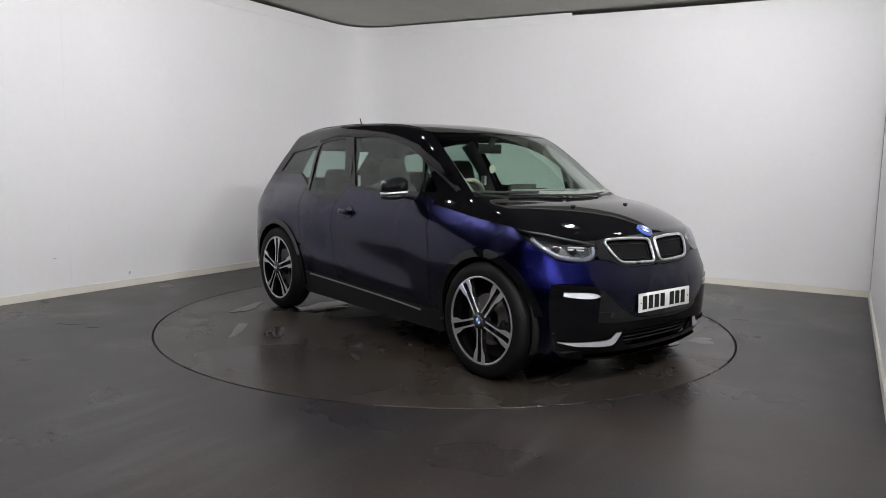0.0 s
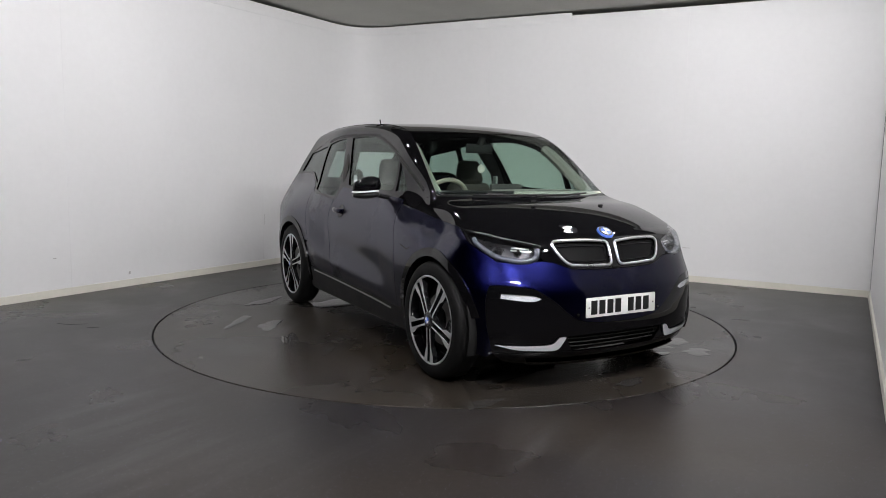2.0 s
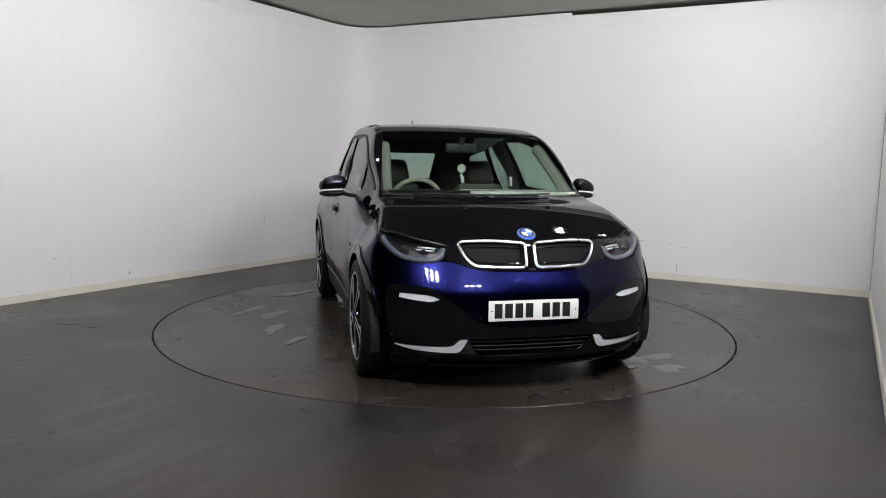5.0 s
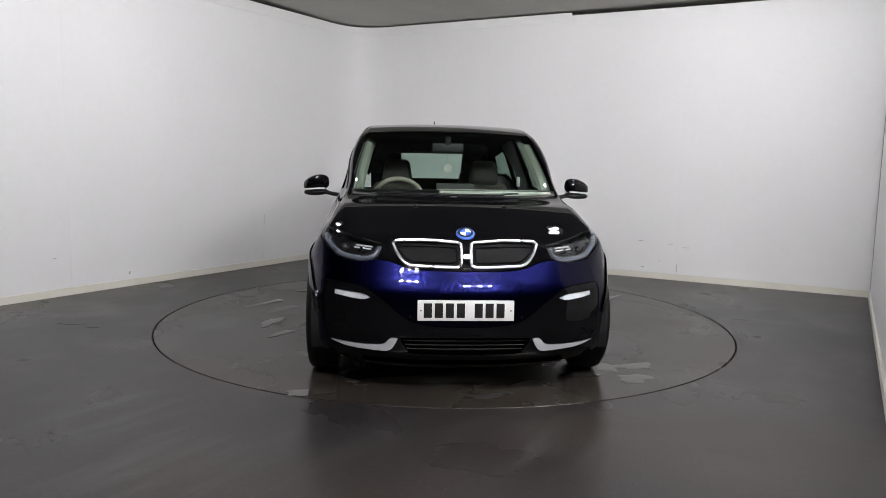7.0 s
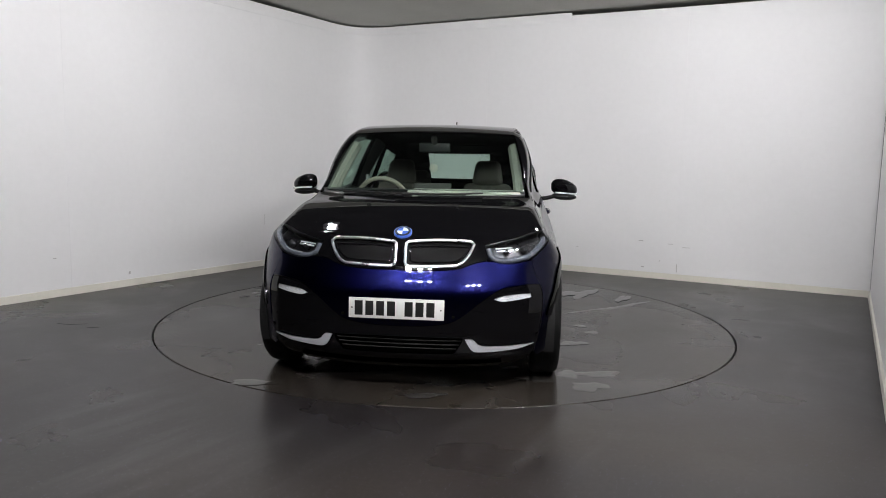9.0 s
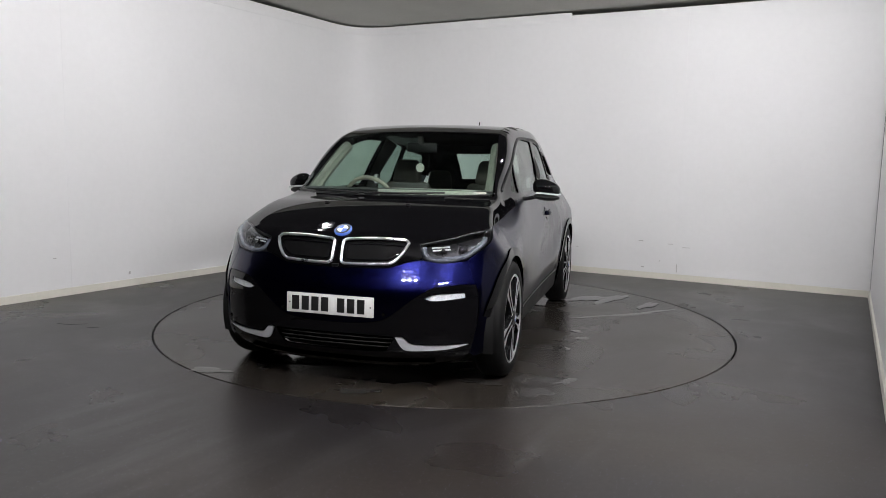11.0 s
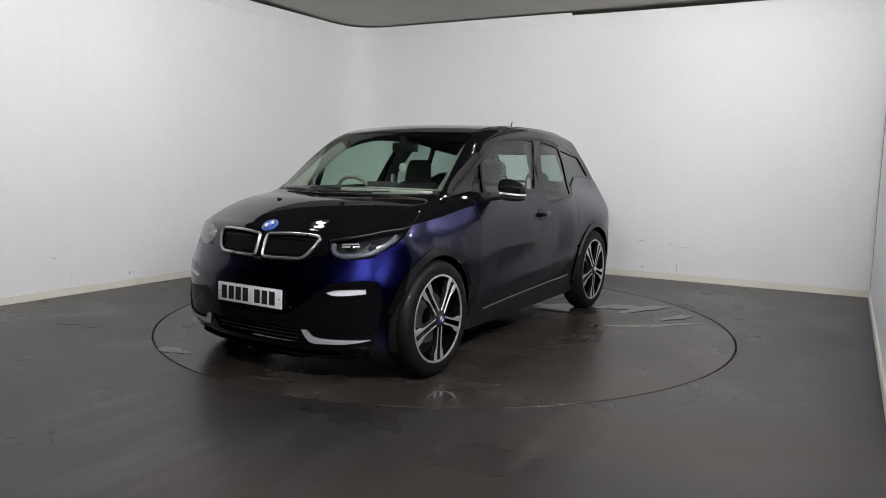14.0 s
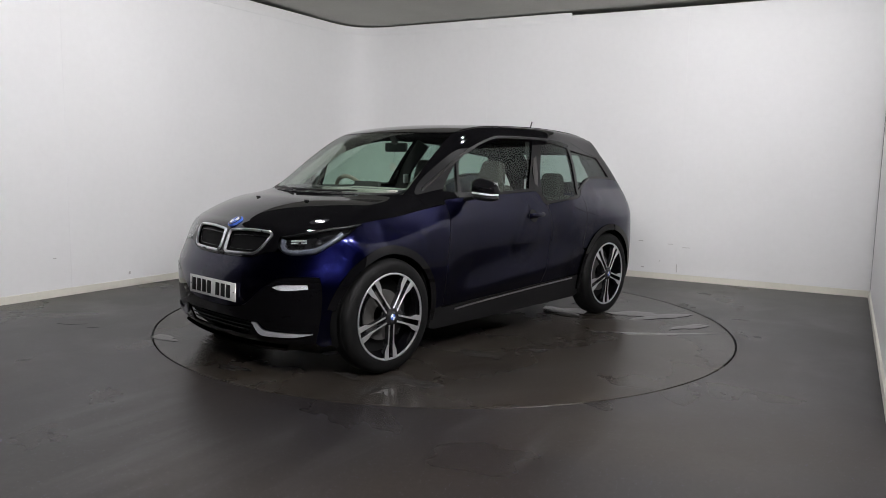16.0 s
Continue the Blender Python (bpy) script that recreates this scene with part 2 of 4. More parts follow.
def inside(poly, pts):
    """Which points lie within a closed outline."""
    poly, pts = np.asarray(poly), np.asarray(pts)
    a, b = poly, np.roll(poly, -1, 0)
    x, y = pts[:, 0, None], pts[:, 1, None]
    cross = (a[:, 1] > y) != (b[:, 1] > y)
    with np.errstate(divide="ignore", invalid="ignore"):
        at = (b[:, 0] - a[:, 0]) * (y - a[:, 1]) / (b[:, 1] - a[:, 1]) + a[:, 0]
    return (cross & (x < at)).sum(1) % 2 == 1


def raw_mesh(name, co, faces, normals, mat, parent, label):
    me = bpy.data.meshes.new(name)
    me.from_pydata([tuple(map(float, c)) for c in co], [], faces)
    me.materials.append(mat)
    me.polygons.foreach_set("use_smooth", [True] * len(me.polygons))
    me.normals_split_custom_set_from_vertices([tuple(map(float, c)) for c in normals])
    ob = new(name, me)
    ob.parent = parent
    if label:
        tagged(ob, label)
    return ob


def panel(name, view, outer, mat, parent, holes=(), off=0.0, thick=0.012, grid=0.035, mirror=False, label=""):
    """A curved sheet of the body: a flat outline, with holes, laid on the skin. Returns one object, or two mirrored ones."""
    k = 0.014 if view == "nose" else 1.0
    loops = [[(u * k, v) for u, v in loop] for loop in (outer, *holes)]
    verts, edges = [], []
    for loop in loops:
        n0 = len(verts)
        verts += loop
        edges += [(n0 + i, n0 + (i + 1) % len(loop)) for i in range(len(loop))]
    rim = np.array(verts)
    lo, hi = rim.min(0), rim.max(0)
    U, V = np.meshgrid(np.arange(lo[0], hi[0], grid), np.arange(lo[1], hi[1], grid))
    U = U + (np.arange(U.shape[0]) % 2)[:, None] * grid / 2
    pts = np.stack([U.ravel(), V.ravel()], -1)
    ok = inside(loops[0], pts)
    for h in loops[1:]:
        ok &= ~inside(h, pts)
    pts = pts[ok]
    if len(pts):
        near = np.sqrt(((pts[:, None] - rim[None]) ** 2).sum(-1)).min(1)
        pts = pts[near > grid * 0.45]
    allv = [Vector(v) for v in verts] + [Vector(p) for p in pts.tolist()]
    res = mathutils_cdt(allv, edges)
    uv = np.array([tuple(v) for v in res[0]])
    tri = np.array([f for f in res[2] if len(f) == 3])
    mid = uv[tri].mean(1)
    ok = inside(loops[0], mid)
    for h in loops[1:]:
        ok &= ~inside(h, mid)
    tri = tri[ok]
    P, g = skin(view, uv / np.array([k, 1.0]), off)
    count = {}
    for t in tri.tolist():
        for a, b in ((t[0], t[1]), (t[1], t[2]), (t[2], t[0])):
            count[(a, b)] = count.get((a, b), 0) + 1
    border = [e for e in count if (e[1], e[0]) not in count]
    made = []
    for s in ((1, -1) if mirror else (1,)):
        flip = np.array([s, 1, 1])
        n = len(P)
        co = np.concatenate([P, P - g * thick])
        no = np.concatenate([g, -g])
        faces = []
        a, b, c = P[tri[:, 0]], P[tri[:, 1]], P[tri[:, 2]]
        turn = (np.cross(b - a, c - a) * g[tri[:, 0]]).sum(1) < 0
        for t, r in zip(tri.tolist(), turn):
            if r != (s < 0):
                t = t[::-1]
            faces += [tuple(t), (t[2] + n, t[1] + n, t[0] + n)]
        extra, exno = [], []
        for e0, e1 in border:
            d = P[e1] - P[e0]
            w = np.cross(d, g[e0])
            w /= np.linalg.norm(w) + 1e-9
            q = len(co) + len(extra)
            extra += [P[e0], P[e1], P[e1] - g[e1] * thick, P[e0] - g[e0] * thick]
            exno += [w] * 4
            faces.append((q, q + 1, q + 2, q + 3))
        if extra:
            co, no = np.concatenate([co, extra]), np.concatenate([no, exno])
        made.append(raw_mesh(name, co * flip, faces, no * flip, mat, parent, label))
    return made if mirror else made[0]


def mathutils_cdt(verts, edges):
    from mathutils.geometry import delaunay_2d_cdt
    return delaunay_2d_cdt(verts, edges, [], 0, 1e-6)


def both(half):
    """A whole outline from its half at the positive side, middle first and middle last."""
    return list(half) + [(-u, v) for u, v in reversed(half) if abs(u) > 1e-6]


def mirror_loop(loop):
    return [(-u, v) for u, v in loop]


def arc(cy, r, a0, a1, n=24):
    """Points of a wheel arch in the side view, degrees from the front over the top."""
    return [(cy - r * math.cos(radians(a0 + (a1 - a0) * i / n)), WHEEL_R + r * math.sin(radians(a0 + (a1 - a0) * i / n))) for i in range(n + 1)]


def on_skin(view, pts, off=0.0):
    return [Vector(p) for p in skin(view, pts, off)[0]]


def band(name, view, pts, width, mat, parent, off=0.004, thick=0.006, mirror=False, label=""):
    """A narrow strip laid on the skin along a line."""
    P = [np.array(p, float) for p in spline(pts, 0.02 if view != "nose" else 1.0)]
    k = np.array([0.014, 1.0]) if view == "nose" else np.ones(2)
    L, R = [], []
    for i, p in enumerate(P):
        d = (P[min(i + 1, len(P) - 1)] - P[max(i - 1, 0)]) * k
        d /= np.linalg.norm(d) + 1e-9
        nrm = np.array([-d[1], d[0]]) * width / 2 / k
        L.append(tuple(p + nrm))
        R.append(tuple(p - nrm))
    return panel(name, view, L + R[::-1], mat, parent, off=off, thick=thick, grid=max(width, 0.02), mirror=mirror, label=label)


# ---- car paints and trims ----
BLUE = material("dark_blue_metallic_paint", (0.0029, 0.0034, 0.0250), 0.28, metal=1.0, coat=0.5, spread=0.05, scale=2, fine=900, rough_spread=0.02)
BLACK = material("gloss_black_paint", (0.0026, 0.0025, 0.0030), 0.012, spec=0.36, spread=0.1, scale=3, fine=80, rough_spread=0.006)
GRILLE = material("black_grille_plastic", (0.004, 0.004, 0.0042), 0.55, spec=0.06, spread=0.1, scale=8, fine=120)
TRIMBLACK = material("satin_black_plastic", (0.006, 0.006, 0.0065), 0.42, spec=0.35, spread=0.12, scale=8, fine=200, bump=0.05, dist=0.0006)
RUBBER = material("tyre_rubber", (0.0045, 0.0045, 0.0045), 0.6, spec=0.15, spread=0.15, scale=10, fine=150, bump=0.1, dist=0.001)
CHROME = material("brushed_silver_trim", (0.80, 0.81, 0.83), 0.3, metal=1.0, spread=0.04, scale=12, fine=200)
BLADE = material("satin_silver_paint", (0.60, 0.61, 0.64), 0.32, metal=0.45, coat=0.4, spread=0.04, scale=12, fine=200)
SILVER = material("machined_alloy", (0.62, 0.62, 0.63), 0.32, metal=0.85, spread=0.08, scale=20, fine=300)
DARKALLOY = material("black_alloy", (0.012, 0.012, 0.013), 0.25, metal=0.2, coat=0.4, spread=0.15, scale=20, fine=200)
BRAKE = material("brake_steel", (0.14, 0.135, 0.13), 0.45, metal=0.8, spread=0.15, scale=20, fine=200)
PANE = glass("green_tinted_glass", (0.80, 0.885, 0.84))
DARKPANE = glass("privacy_glass", (0.70, 0.78, 0.75))
LENS = glass("clear_lamp_lens", (0.93, 0.94, 0.95))
FROST = material("frosted_lamp_strip", (0.62, 0.63, 0.64), 0.3, coat=0.6, spread=0.06, scale=30, fine=200)
DRL = material("pale_light_guide", (0.075, 0.082, 0.10), 0.25, coat=0.8, spread=0.05, scale=30, fine=200)
PLATE = material("white_plate", (0.56, 0.56, 0.55), 0.35, spread=0.03, scale=20, fine=100)
INK = material("black_ink", (0.006, 0.006, 0.006), 0.7, spec=0.2, spread=0.1, scale=30, fine=100)
BADGEBLUE = material("badge_blue", (0.045, 0.12, 0.50), 0.3, coat=0.6, spread=0.03, scale=60, fine=300)
BADGEBLACK = material("badge_black", (0.008, 0.008, 0.010), 0.3, coat=0.6, spread=0.03, scale=60, fine=300)
BADGEWHITE = material("badge_white", (0.75, 0.76, 0.78), 0.3, coat=0.6, spread=0.03, scale=60, fine=300)
CLOTH = material("beige_grey_seat_cloth", (0.040, 0.036, 0.030), 0.85, spread=0.12, scale=10, fine=300, bump=0.2, dist=0.001)
CREAM = material("pale_dash_top", (0.42, 0.42, 0.37), 0.6, spread=0.06, scale=8, fine=200)
PILLAR = material("grey_green_pillar_cloth", (0.17, 0.175, 0.15), 0.8, spread=0.08, scale=10, fine=300)
TANRIM = material("taupe_leather", (0.24, 0.22, 0.18), 0.45, spread=0.08, scale=20, fine=200)
REFLECT = material("lamp_reflector", (0.03, 0.03, 0.033), 0.3, metal=0.8, spread=0.1, scale=30, fine=200)
CABIN = material("dark_cabin_lining", (0.035, 0.034, 0.033), 0.8, spread=0.15, scale=10, fine=200, bump=0.1, dist=0.001)


# ---- the bay ----
WALL = material("white_wall_paint", (0.80, 0.80, 0.80), 0.55, spread=0.03, scale=0.8, fine=18, bump=0.08, dist=0.002)
TRIM = material("cream_skirting_paint", (0.74, 0.72, 0.64), 0.4, spread=0.06, scale=3, fine=40)
CEIL = material("ceiling_plaster", (0.50, 0.50, 0.46), 0.9, spread=0.08, scale=1.5, fine=30, bump=0.3, dist=0.004)
DARKGAP = material("dark_void", (0.02, 0.02, 0.02), 0.8)
FLOOR = vinyl("grey_vinyl_floor", (0.0170, 0.0151, 0.0149), 0.31, 0.32, 0.10)
DISC = vinyl("turntable_vinyl", (0.0215, 0.0185, 0.0155), 0.27, 0.45, 0.02)
GLOOM = material("dark_workshop_wall", (0.05, 0.05, 0.052), 0.8, spread=0.2, scale=1.0, fine=20)
H = 3.06
LC, BC, RC = Vector((-1.273, 4.2085)), None, Vector((4.27, 1.31))
DL, DB, DR = Vector((0.52016, 0.85407)), Vector((0.88956, -0.45681)), Vector((0.4795, 0.8776))
R0 = 0.58


def strip(points, inward, thick, z0, z1):
    """A wall along a line of points, thick towards the outside."""
    bm = bmesh.new()
    n = len(points)
    cols = []
    for i, p in enumerate(points):
        d = (points[min(i + 1, n - 1)] - points[max(i - 1, 0)]).normalized()
        o = Vector((-d.y, d.x)) * thick * inward
        cols.append([bm.verts.new((q.x, q.y, z)) for q, z in ((p, z0), (p, z1), (p + o, z1), (p + o, z0))])
    for A, B in zip(cols, cols[1:]):
        for k in range(4):
            bm.faces.new((A[k], A[(k + 1) % 4], B[(k + 1) % 4], B[k]))
    bm.faces.new(cols[0])
    bm.faces.new(cols[-1][::-1])
    bmesh.ops.recalc_face_normals(bm, faces=bm.faces[:])
    return bm


LEFT_END = LC - DL * 6.4
RIGHT_END = RC - DR * 4.6
bend = []
for k in range(17):
    t = k / 16
    a, b, c = LC - DL * R0, LC, LC + DB * R0
    bend.append(a * (1 - t) ** 2 + b * 2 * t * (1 - t) + c * t * t)
left_line = [LEFT_END, LC - DL * R0]
back_line = [LC + DB * R0, RC]


def setting(name, bm, mat, label, category, smooth=True):
    return tagged(part(name, bm, mat, smooth=smooth), label, category, kind="structure")


def panelled(name, start, way, cuts, top, label):
    """A wall backing with flush panels in front of it, a hairline joint between them."""
    out = Vector((-way.y, way.x)) * 0.012
    back = setting(name, strip([start + way * cuts[0] + out, start + way * cuts[-1] + out], 1, 0.11, 0, top - 0.002), WALL, label, "wall")
    for s0, s1 in zip(cuts, cuts[1:]):
        part("wall_panel", strip([start + way * (s0 + 0.0004), start + way * (s1 - 0.0004)], 1, 0.0118, 0, top), WALL, back, smooth=False)
    return back


panelled("wall_left", LC - DL * 6.4, DL, (0.0, 2.25, 4.65, 6.4 - R0), H - 0.03, "white painted panel wall with scuffs beside the turntable")
SAG = 0.045  # how far the ceiling sags at the corner and along the back
setting("wall_corner", strip(bend, 1, 0.12, 0, H - 0.05), WALL, "white painted curved corner of the bay", "wall")
panelled("wall_back", LC, DB, (R0, 1.97, 4.35, (RC - LC).length), H - 0.022 - SAG, "white painted panel wall with faint joints behind the turntable")
HEAD = [LC - DL * 6.3] + bend + [LC + DB * 3.03]
header = strip(HEAD, -1, 0.007, H - 0.14, H + 0.010)
for v in header.verts:
    u = min(1.0, max(0.0, (v.co.x + 2.4) / 1.2))
    v.co.z -= SAG * u * u * (3 - 2 * u) if v.co.z > H - 0.05 else 0.0
setting("trim_header", header, WALL, "white painted header board along the wall top", "trim")
MARK = material("grey_smudge", (0.52, 0.51, 0.50), 0.6, spread=0.2, scale=30, fine=90)
for s, z, w, hgt in ((4.28, 0.40, 0.055, 0.007), (4.45, 0.37, 0.08, 0.006), (3.95, 0.42, 0.05, 0.010), (4.17, 0.20, 0.012, 0.012), (3.98, 0.12, 0.035, 0.014), (4.36, 0.13, 0.008, 0.09), (3.2, 0.30, 0.03, 0.006)):
    c = LC + DB * s
    n = Vector((DB.y, -DB.x)) * 0.0008
    ob = part("scuff_mark", box_bm(-w / 2, w / 2, -0.0008, 0.0008, -hgt / 2, hgt / 2, 0.0006), MARK)
    ob.matrix_world = Matrix.Translation((c.x + n.x, c.y + n.y, z)) @ Matrix.Rotation(math.atan2(DB.y, DB.x), 4, "Z")
    tagged(ob, "small grey scuff on the white wall", "scuff mark", kind="structure")
for s, z, w, hgt in ((1.72, 0.55, 0.006, 0.12), (3.55, 0.13, 0.02, 0.03), (4.3, 0.35, 0.03, 0.008)):
    c = LC - DL * s
    ob = part("scuff_mark", box_bm(-w / 2, w / 2, -0.0008, 0.0008, -hgt / 2, hgt / 2, 0.0006), MARK)
    ob.matrix_world = Matrix.Translation((c.x + DL.y * 0.0008, c.y - DL.x * 0.0008, z)) @ Matrix.Rotation(math.atan2(DL.y, DL.x), 4, "Z")
    tagged(ob, "small grey scuff on the white wall", "scuff mark", kind="structure")
setting("wall_right", strip([RC, RIGHT_END], 1, 0.12, 0, H), WALL, "white painted side wall of the bay", "wall")
setting("wall_front", strip([Vector((6.0, -11.0)), Vector((-9.5, -11.0))], 1, 0.12, 0, H + 0.03), GLOOM, "dark wall of the unlit space behind the camera", "wall")
setting("wall_outer_left", strip([Vector((-9.5, -11.0)), Vector((-9.5, 6.0))], 1, 0.12, 0, H + 0.03), GLOOM, "dark outer wall of the unlit space", "wall")
setting("wall_outer_right", strip([Vector((6.0, 6.0)), Vector((6.0, -11.0))], 1, 0.12, 0, H + 0.03), GLOOM, "dark outer wall of the unlit space", "wall")
setting("wall_outer_back", strip([Vector((-9.5, 6.0)), Vector((6.0, 6.0))], 1, 0.12, 0, H + 0.03), GLOOM, "dark outer wall behind the white panels", "wall")

# ---- the car ----
car = tagged(new("electric_car"), "dark blue compact electric car with gloss black bonnet and roof", "car")
CX, CY = -0.0405, 0.009


# shared lines
BONNET = [(-1.580, 0.913), (-1.443, 0.926), (-1.28, 0.942), (-1.00, 0.982), (-0.855, 1.001)]
HL_LOW = [(41.4, 0.768), (43.5, 0.746), (48.8, 0.734), (57.9, 0.752), (64.9, 0.810), (73.4, 0.886), (77.6, 0.911)]
HL_TOP = [(77.6, 0.911), (66.0, 0.893), (58.5, 0.872), (50.0, 0.850), (42.0, 0.830)]
EDGE = [(0.690, -1.155), (0.645, -0.90), (0.598, -0.65), (0.575, -0.50), (0.556, 0.0), (0.548, 0.6), (0.520, 1.10), (0.485, 1.36)]
CORNER = [(0.724, -1.065), (0.704, -1.125)]  # rear corner of the bonnet, from above
BELT = [(-0.845, 1.030), (-0.60, 1.048), (-0.32, 1.052), (0.10, 1.068), (0.185, 1.068)]
STEP = [(0.185, 1.068), (0.215, 1.045), (0.243, 0.985), (0.275, 0.966), (0.33, 0.972)]
HIP = [(0.33, 0.972), (0.60, 0.992), (0.775, 1.008), (0.83, 1.052), (0.96, 1.115), (1.11, 1.155), (1.39, 1.152), (1.62, 1.135)]
DOOR_F = [(-0.855, 1.001), (-0.868, 0.905), (-0.900, 0.78), (-0.922, 0.66), (-0.935, 0.335)]
DOOR_M = [(0.275, 0.966), (0.300, 0.90), (0.300, 0.82), (0.277, 0.63), (0.190, 0.365)]
DOOR_R = [(0.83, 1.046), (0.835, 0.95), (0.805, 0.87), (0.765, 0.77), (0.715, 0.60)]


def shrink(loop, d):
    """The outline drawn in by d."""
    P = np.array(loop)
    area = 0.5 * np.sum(P[:, 0] * np.roll(P[:, 1], -1) - np.roll(P[:, 0], -1) * P[:, 1])
    t = np.roll(P, -1, 0) - np.roll(P, 1, 0)
    n = np.stack([-t[:, 1], t[:, 0]], -1) / (np.linalg.norm(t, axis=1)[:, None] + 1e-9)
    return [tuple(p) for p in P + n * d * (1 if area > 0 else -1)]


def build_sides():
    # front wing, round to the bumper corner
    low = [(float(p[1]), float(p[2])) for p in skin("nose", spline(HL_LOW[3:], 0.8))[0]]
    wing = shrink(spline(BONNET, 0.03)[:-1] + spline(DOOR_F, 0.03) + [(-1.02, 0.335)]
                  + arc(AXLE_F, 0.400, 180, -18, 44)[1:] + [(-1.86, 0.21), (-1.893, 0.235)]
                  + spline([(-1.886, 0.40), (-1.882, 0.52), (-1.884, 0.60), (-1.880, 0.68), (low[0][0], low[0][1] - 0.006)], 0.03) + [(y, z - 0.004) for y, z in low[1:-1]], 0.0018)
    panel("front_wing", "side", wing, BLUE, car, mirror=True, grid=0.03)
    front = spline(DOOR_F[::-1], 0.03) + spline([(-0.852, 1.012), *BELT], 0.03)[:-1] + spline(STEP[:-1], 0.015)[:-1] + spline(DOOR_M, 0.03) + [(-0.2, 0.348)]
    doors = panel("front_door", "side", shrink(front, 0.0022), BLUE, car, mirror=True, thick=0.02)
    rear = spline(DOOR_M[::-1], 0.03)[:-1] + [(0.29, 0.962)] + spline(HIP[:4], 0.03) + spline(DOOR_R, 0.03) + arc(AXLE_R, 0.412, 32, 6, 10) + [(0.66, 0.385)]
    panel("rear_door", "side", shrink(rear, 0.0022), BLUE, car, mirror=True, thick=0.02)
    quarter = spline(DOOR_R[::-1], 0.03)[:-1] + spline([(0.83, 1.052), *HIP[4:]], 0.03) + spline([(1.66, 1.0), (1.68, 0.8), (1.68, 0.5), (1.62, 0.24)], 0.04) + [(1.50, 0.21)] + arc(AXLE_R, 0.400, 200, 38, 36)
    panel("rear_quarter", "side", shrink(quarter, 0.0022), BLUE, car, mirror=True)
    sill = arc(AXLE_F, 0.400, 180, 200, 6) + [(-0.98, 0.185), (0.70, 0.195)] + arc(AXLE_R, 0.400, -20, 4, 6) + [(0.19, 0.359), (-0.935, 0.329)]
    panel("sill", "side", sill, TRIMBLACK, car, mirror=True, off=-0.004, label="satin black sill below the doors")
    band("sill_strip", "side", [(-0.80, 0.300), (-0.47, 0.316), (0.62, 0.361)], 0.010, SILVER, car, off=0.002, mirror=True, label="thin grey strip along the sill")
    for cy in (AXLE_F, AXLE_R):
        a0 = 12 if cy == AXLE_F else -12
        ring = arc(cy, 0.425, a0, 192, 48) + arc(cy, 0.378, 192, a0, 48)
        panel("arch_flare", "side", ring, BLACK, car, off=0.010, thick=0.03, mirror=True, grid=0.025, label="gloss black wheel arch flare")
    # pillars and roof rail in one black frame round the side windows
    top = [(float(p[1]), float(p[2])) for p in skin("top", spline(EDGE, 0.02))[0]]
    tri = outline([(-0.835, 1.085), (-0.76, 1.18), (-0.67, 1.275)], [(-0.665, 1.275), (-0.705, 1.075)], [(-0.705, 1.075)])
    fdoor = outline([(-0.672, 1.078), (-0.30, 1.072), (0.105, 1.088)], [(0.105, 1.088), (0.225, 1.258), (0.335, 1.452)][:1] + [(0.19, 1.26), (0.30, 1.452)], [(0.30, 1.455), (0.0, 1.458), (-0.16, 1.445), (-0.33, 1.41), (-0.50, 1.350), (-0.635, 1.285)])
    rdoor = outline([(0.285, 1.000), (0.34, 0.994), (0.60, 1.008), (0.768, 1.030)], [(0.768, 1.030), (0.80, 1.17), (0.815, 1.34), (0.80, 1.405)], [(0.80, 1.408), (0.60, 1.438), (0.42, 1.450)], [(0.42, 1.450), (0.32, 1.26), (0.262, 1.06)])
    qwin = outline([(0.815, 1.065), (0.96, 1.130), (1.11, 1.172), (1.47, 1.168)], [(1.47, 1.168), (1.33, 1.335)], [(1.33, 1.335), (1.12, 1.360), (0.85, 1.395)], [(0.85, 1.395), (0.845, 1.2)])
    frame_low = [(-1.00, 0.986)] + [(-0.858, 1.006), (-0.852, 1.032)] + spline(BELT, 0.03)[1:-1] + spline(STEP, 0.015)[:-1] + spline(HIP, 0.03)
    foot = [(float(q[1]) + 0.003, float(q[2]) + 0.002) for q in skin("top", CORNER)[0]]
    frame_out = top + [(1.60, 1.22)] + frame_low[::-1] + foot
    panel("window_frame", "side", frame_out, BLACK, car, holes=(tri, fdoor, rdoor, qwin), mirror=True, off=-0.002, thick=0.03, grid=0.02, label="gloss black pillars and roof rail")
    for nm, loop, mt in (("corner_glass", tri, DARKPANE), ("front_side_glass", fdoor, PANE), ("rear_side_glass", rdoor, DARKPANE), ("quarter_glass", qwin, DARKPANE)):
        for ob in panel(nm, "side", shrink(loop, -0.008), mt, car, off=-0.010, thick=0.004, mirror=True, grid=0.05):
            ob.visible_shadow = False
    band("window_trim", "side", [(-1.00, 1.095), (-0.83, 1.195), (-0.65, 1.298), (-0.47, 1.378), (-0.25, 1.446), (-0.10, 1.468), (0.33, 1.472), (0.60, 1.462), (0.83, 1.428)], 0.016, TRIMBLACK, car, off=0.004, mirror=True, label="grey seal over the side windows")
    # door handles: dark recess and a bar
    hole = [(0.072 + 0.050 * math.cos(a), 0.888 + 0.048 * math.sin(a)) for a in np.linspace(0, 2 * math.pi, 24, endpoint=False)]
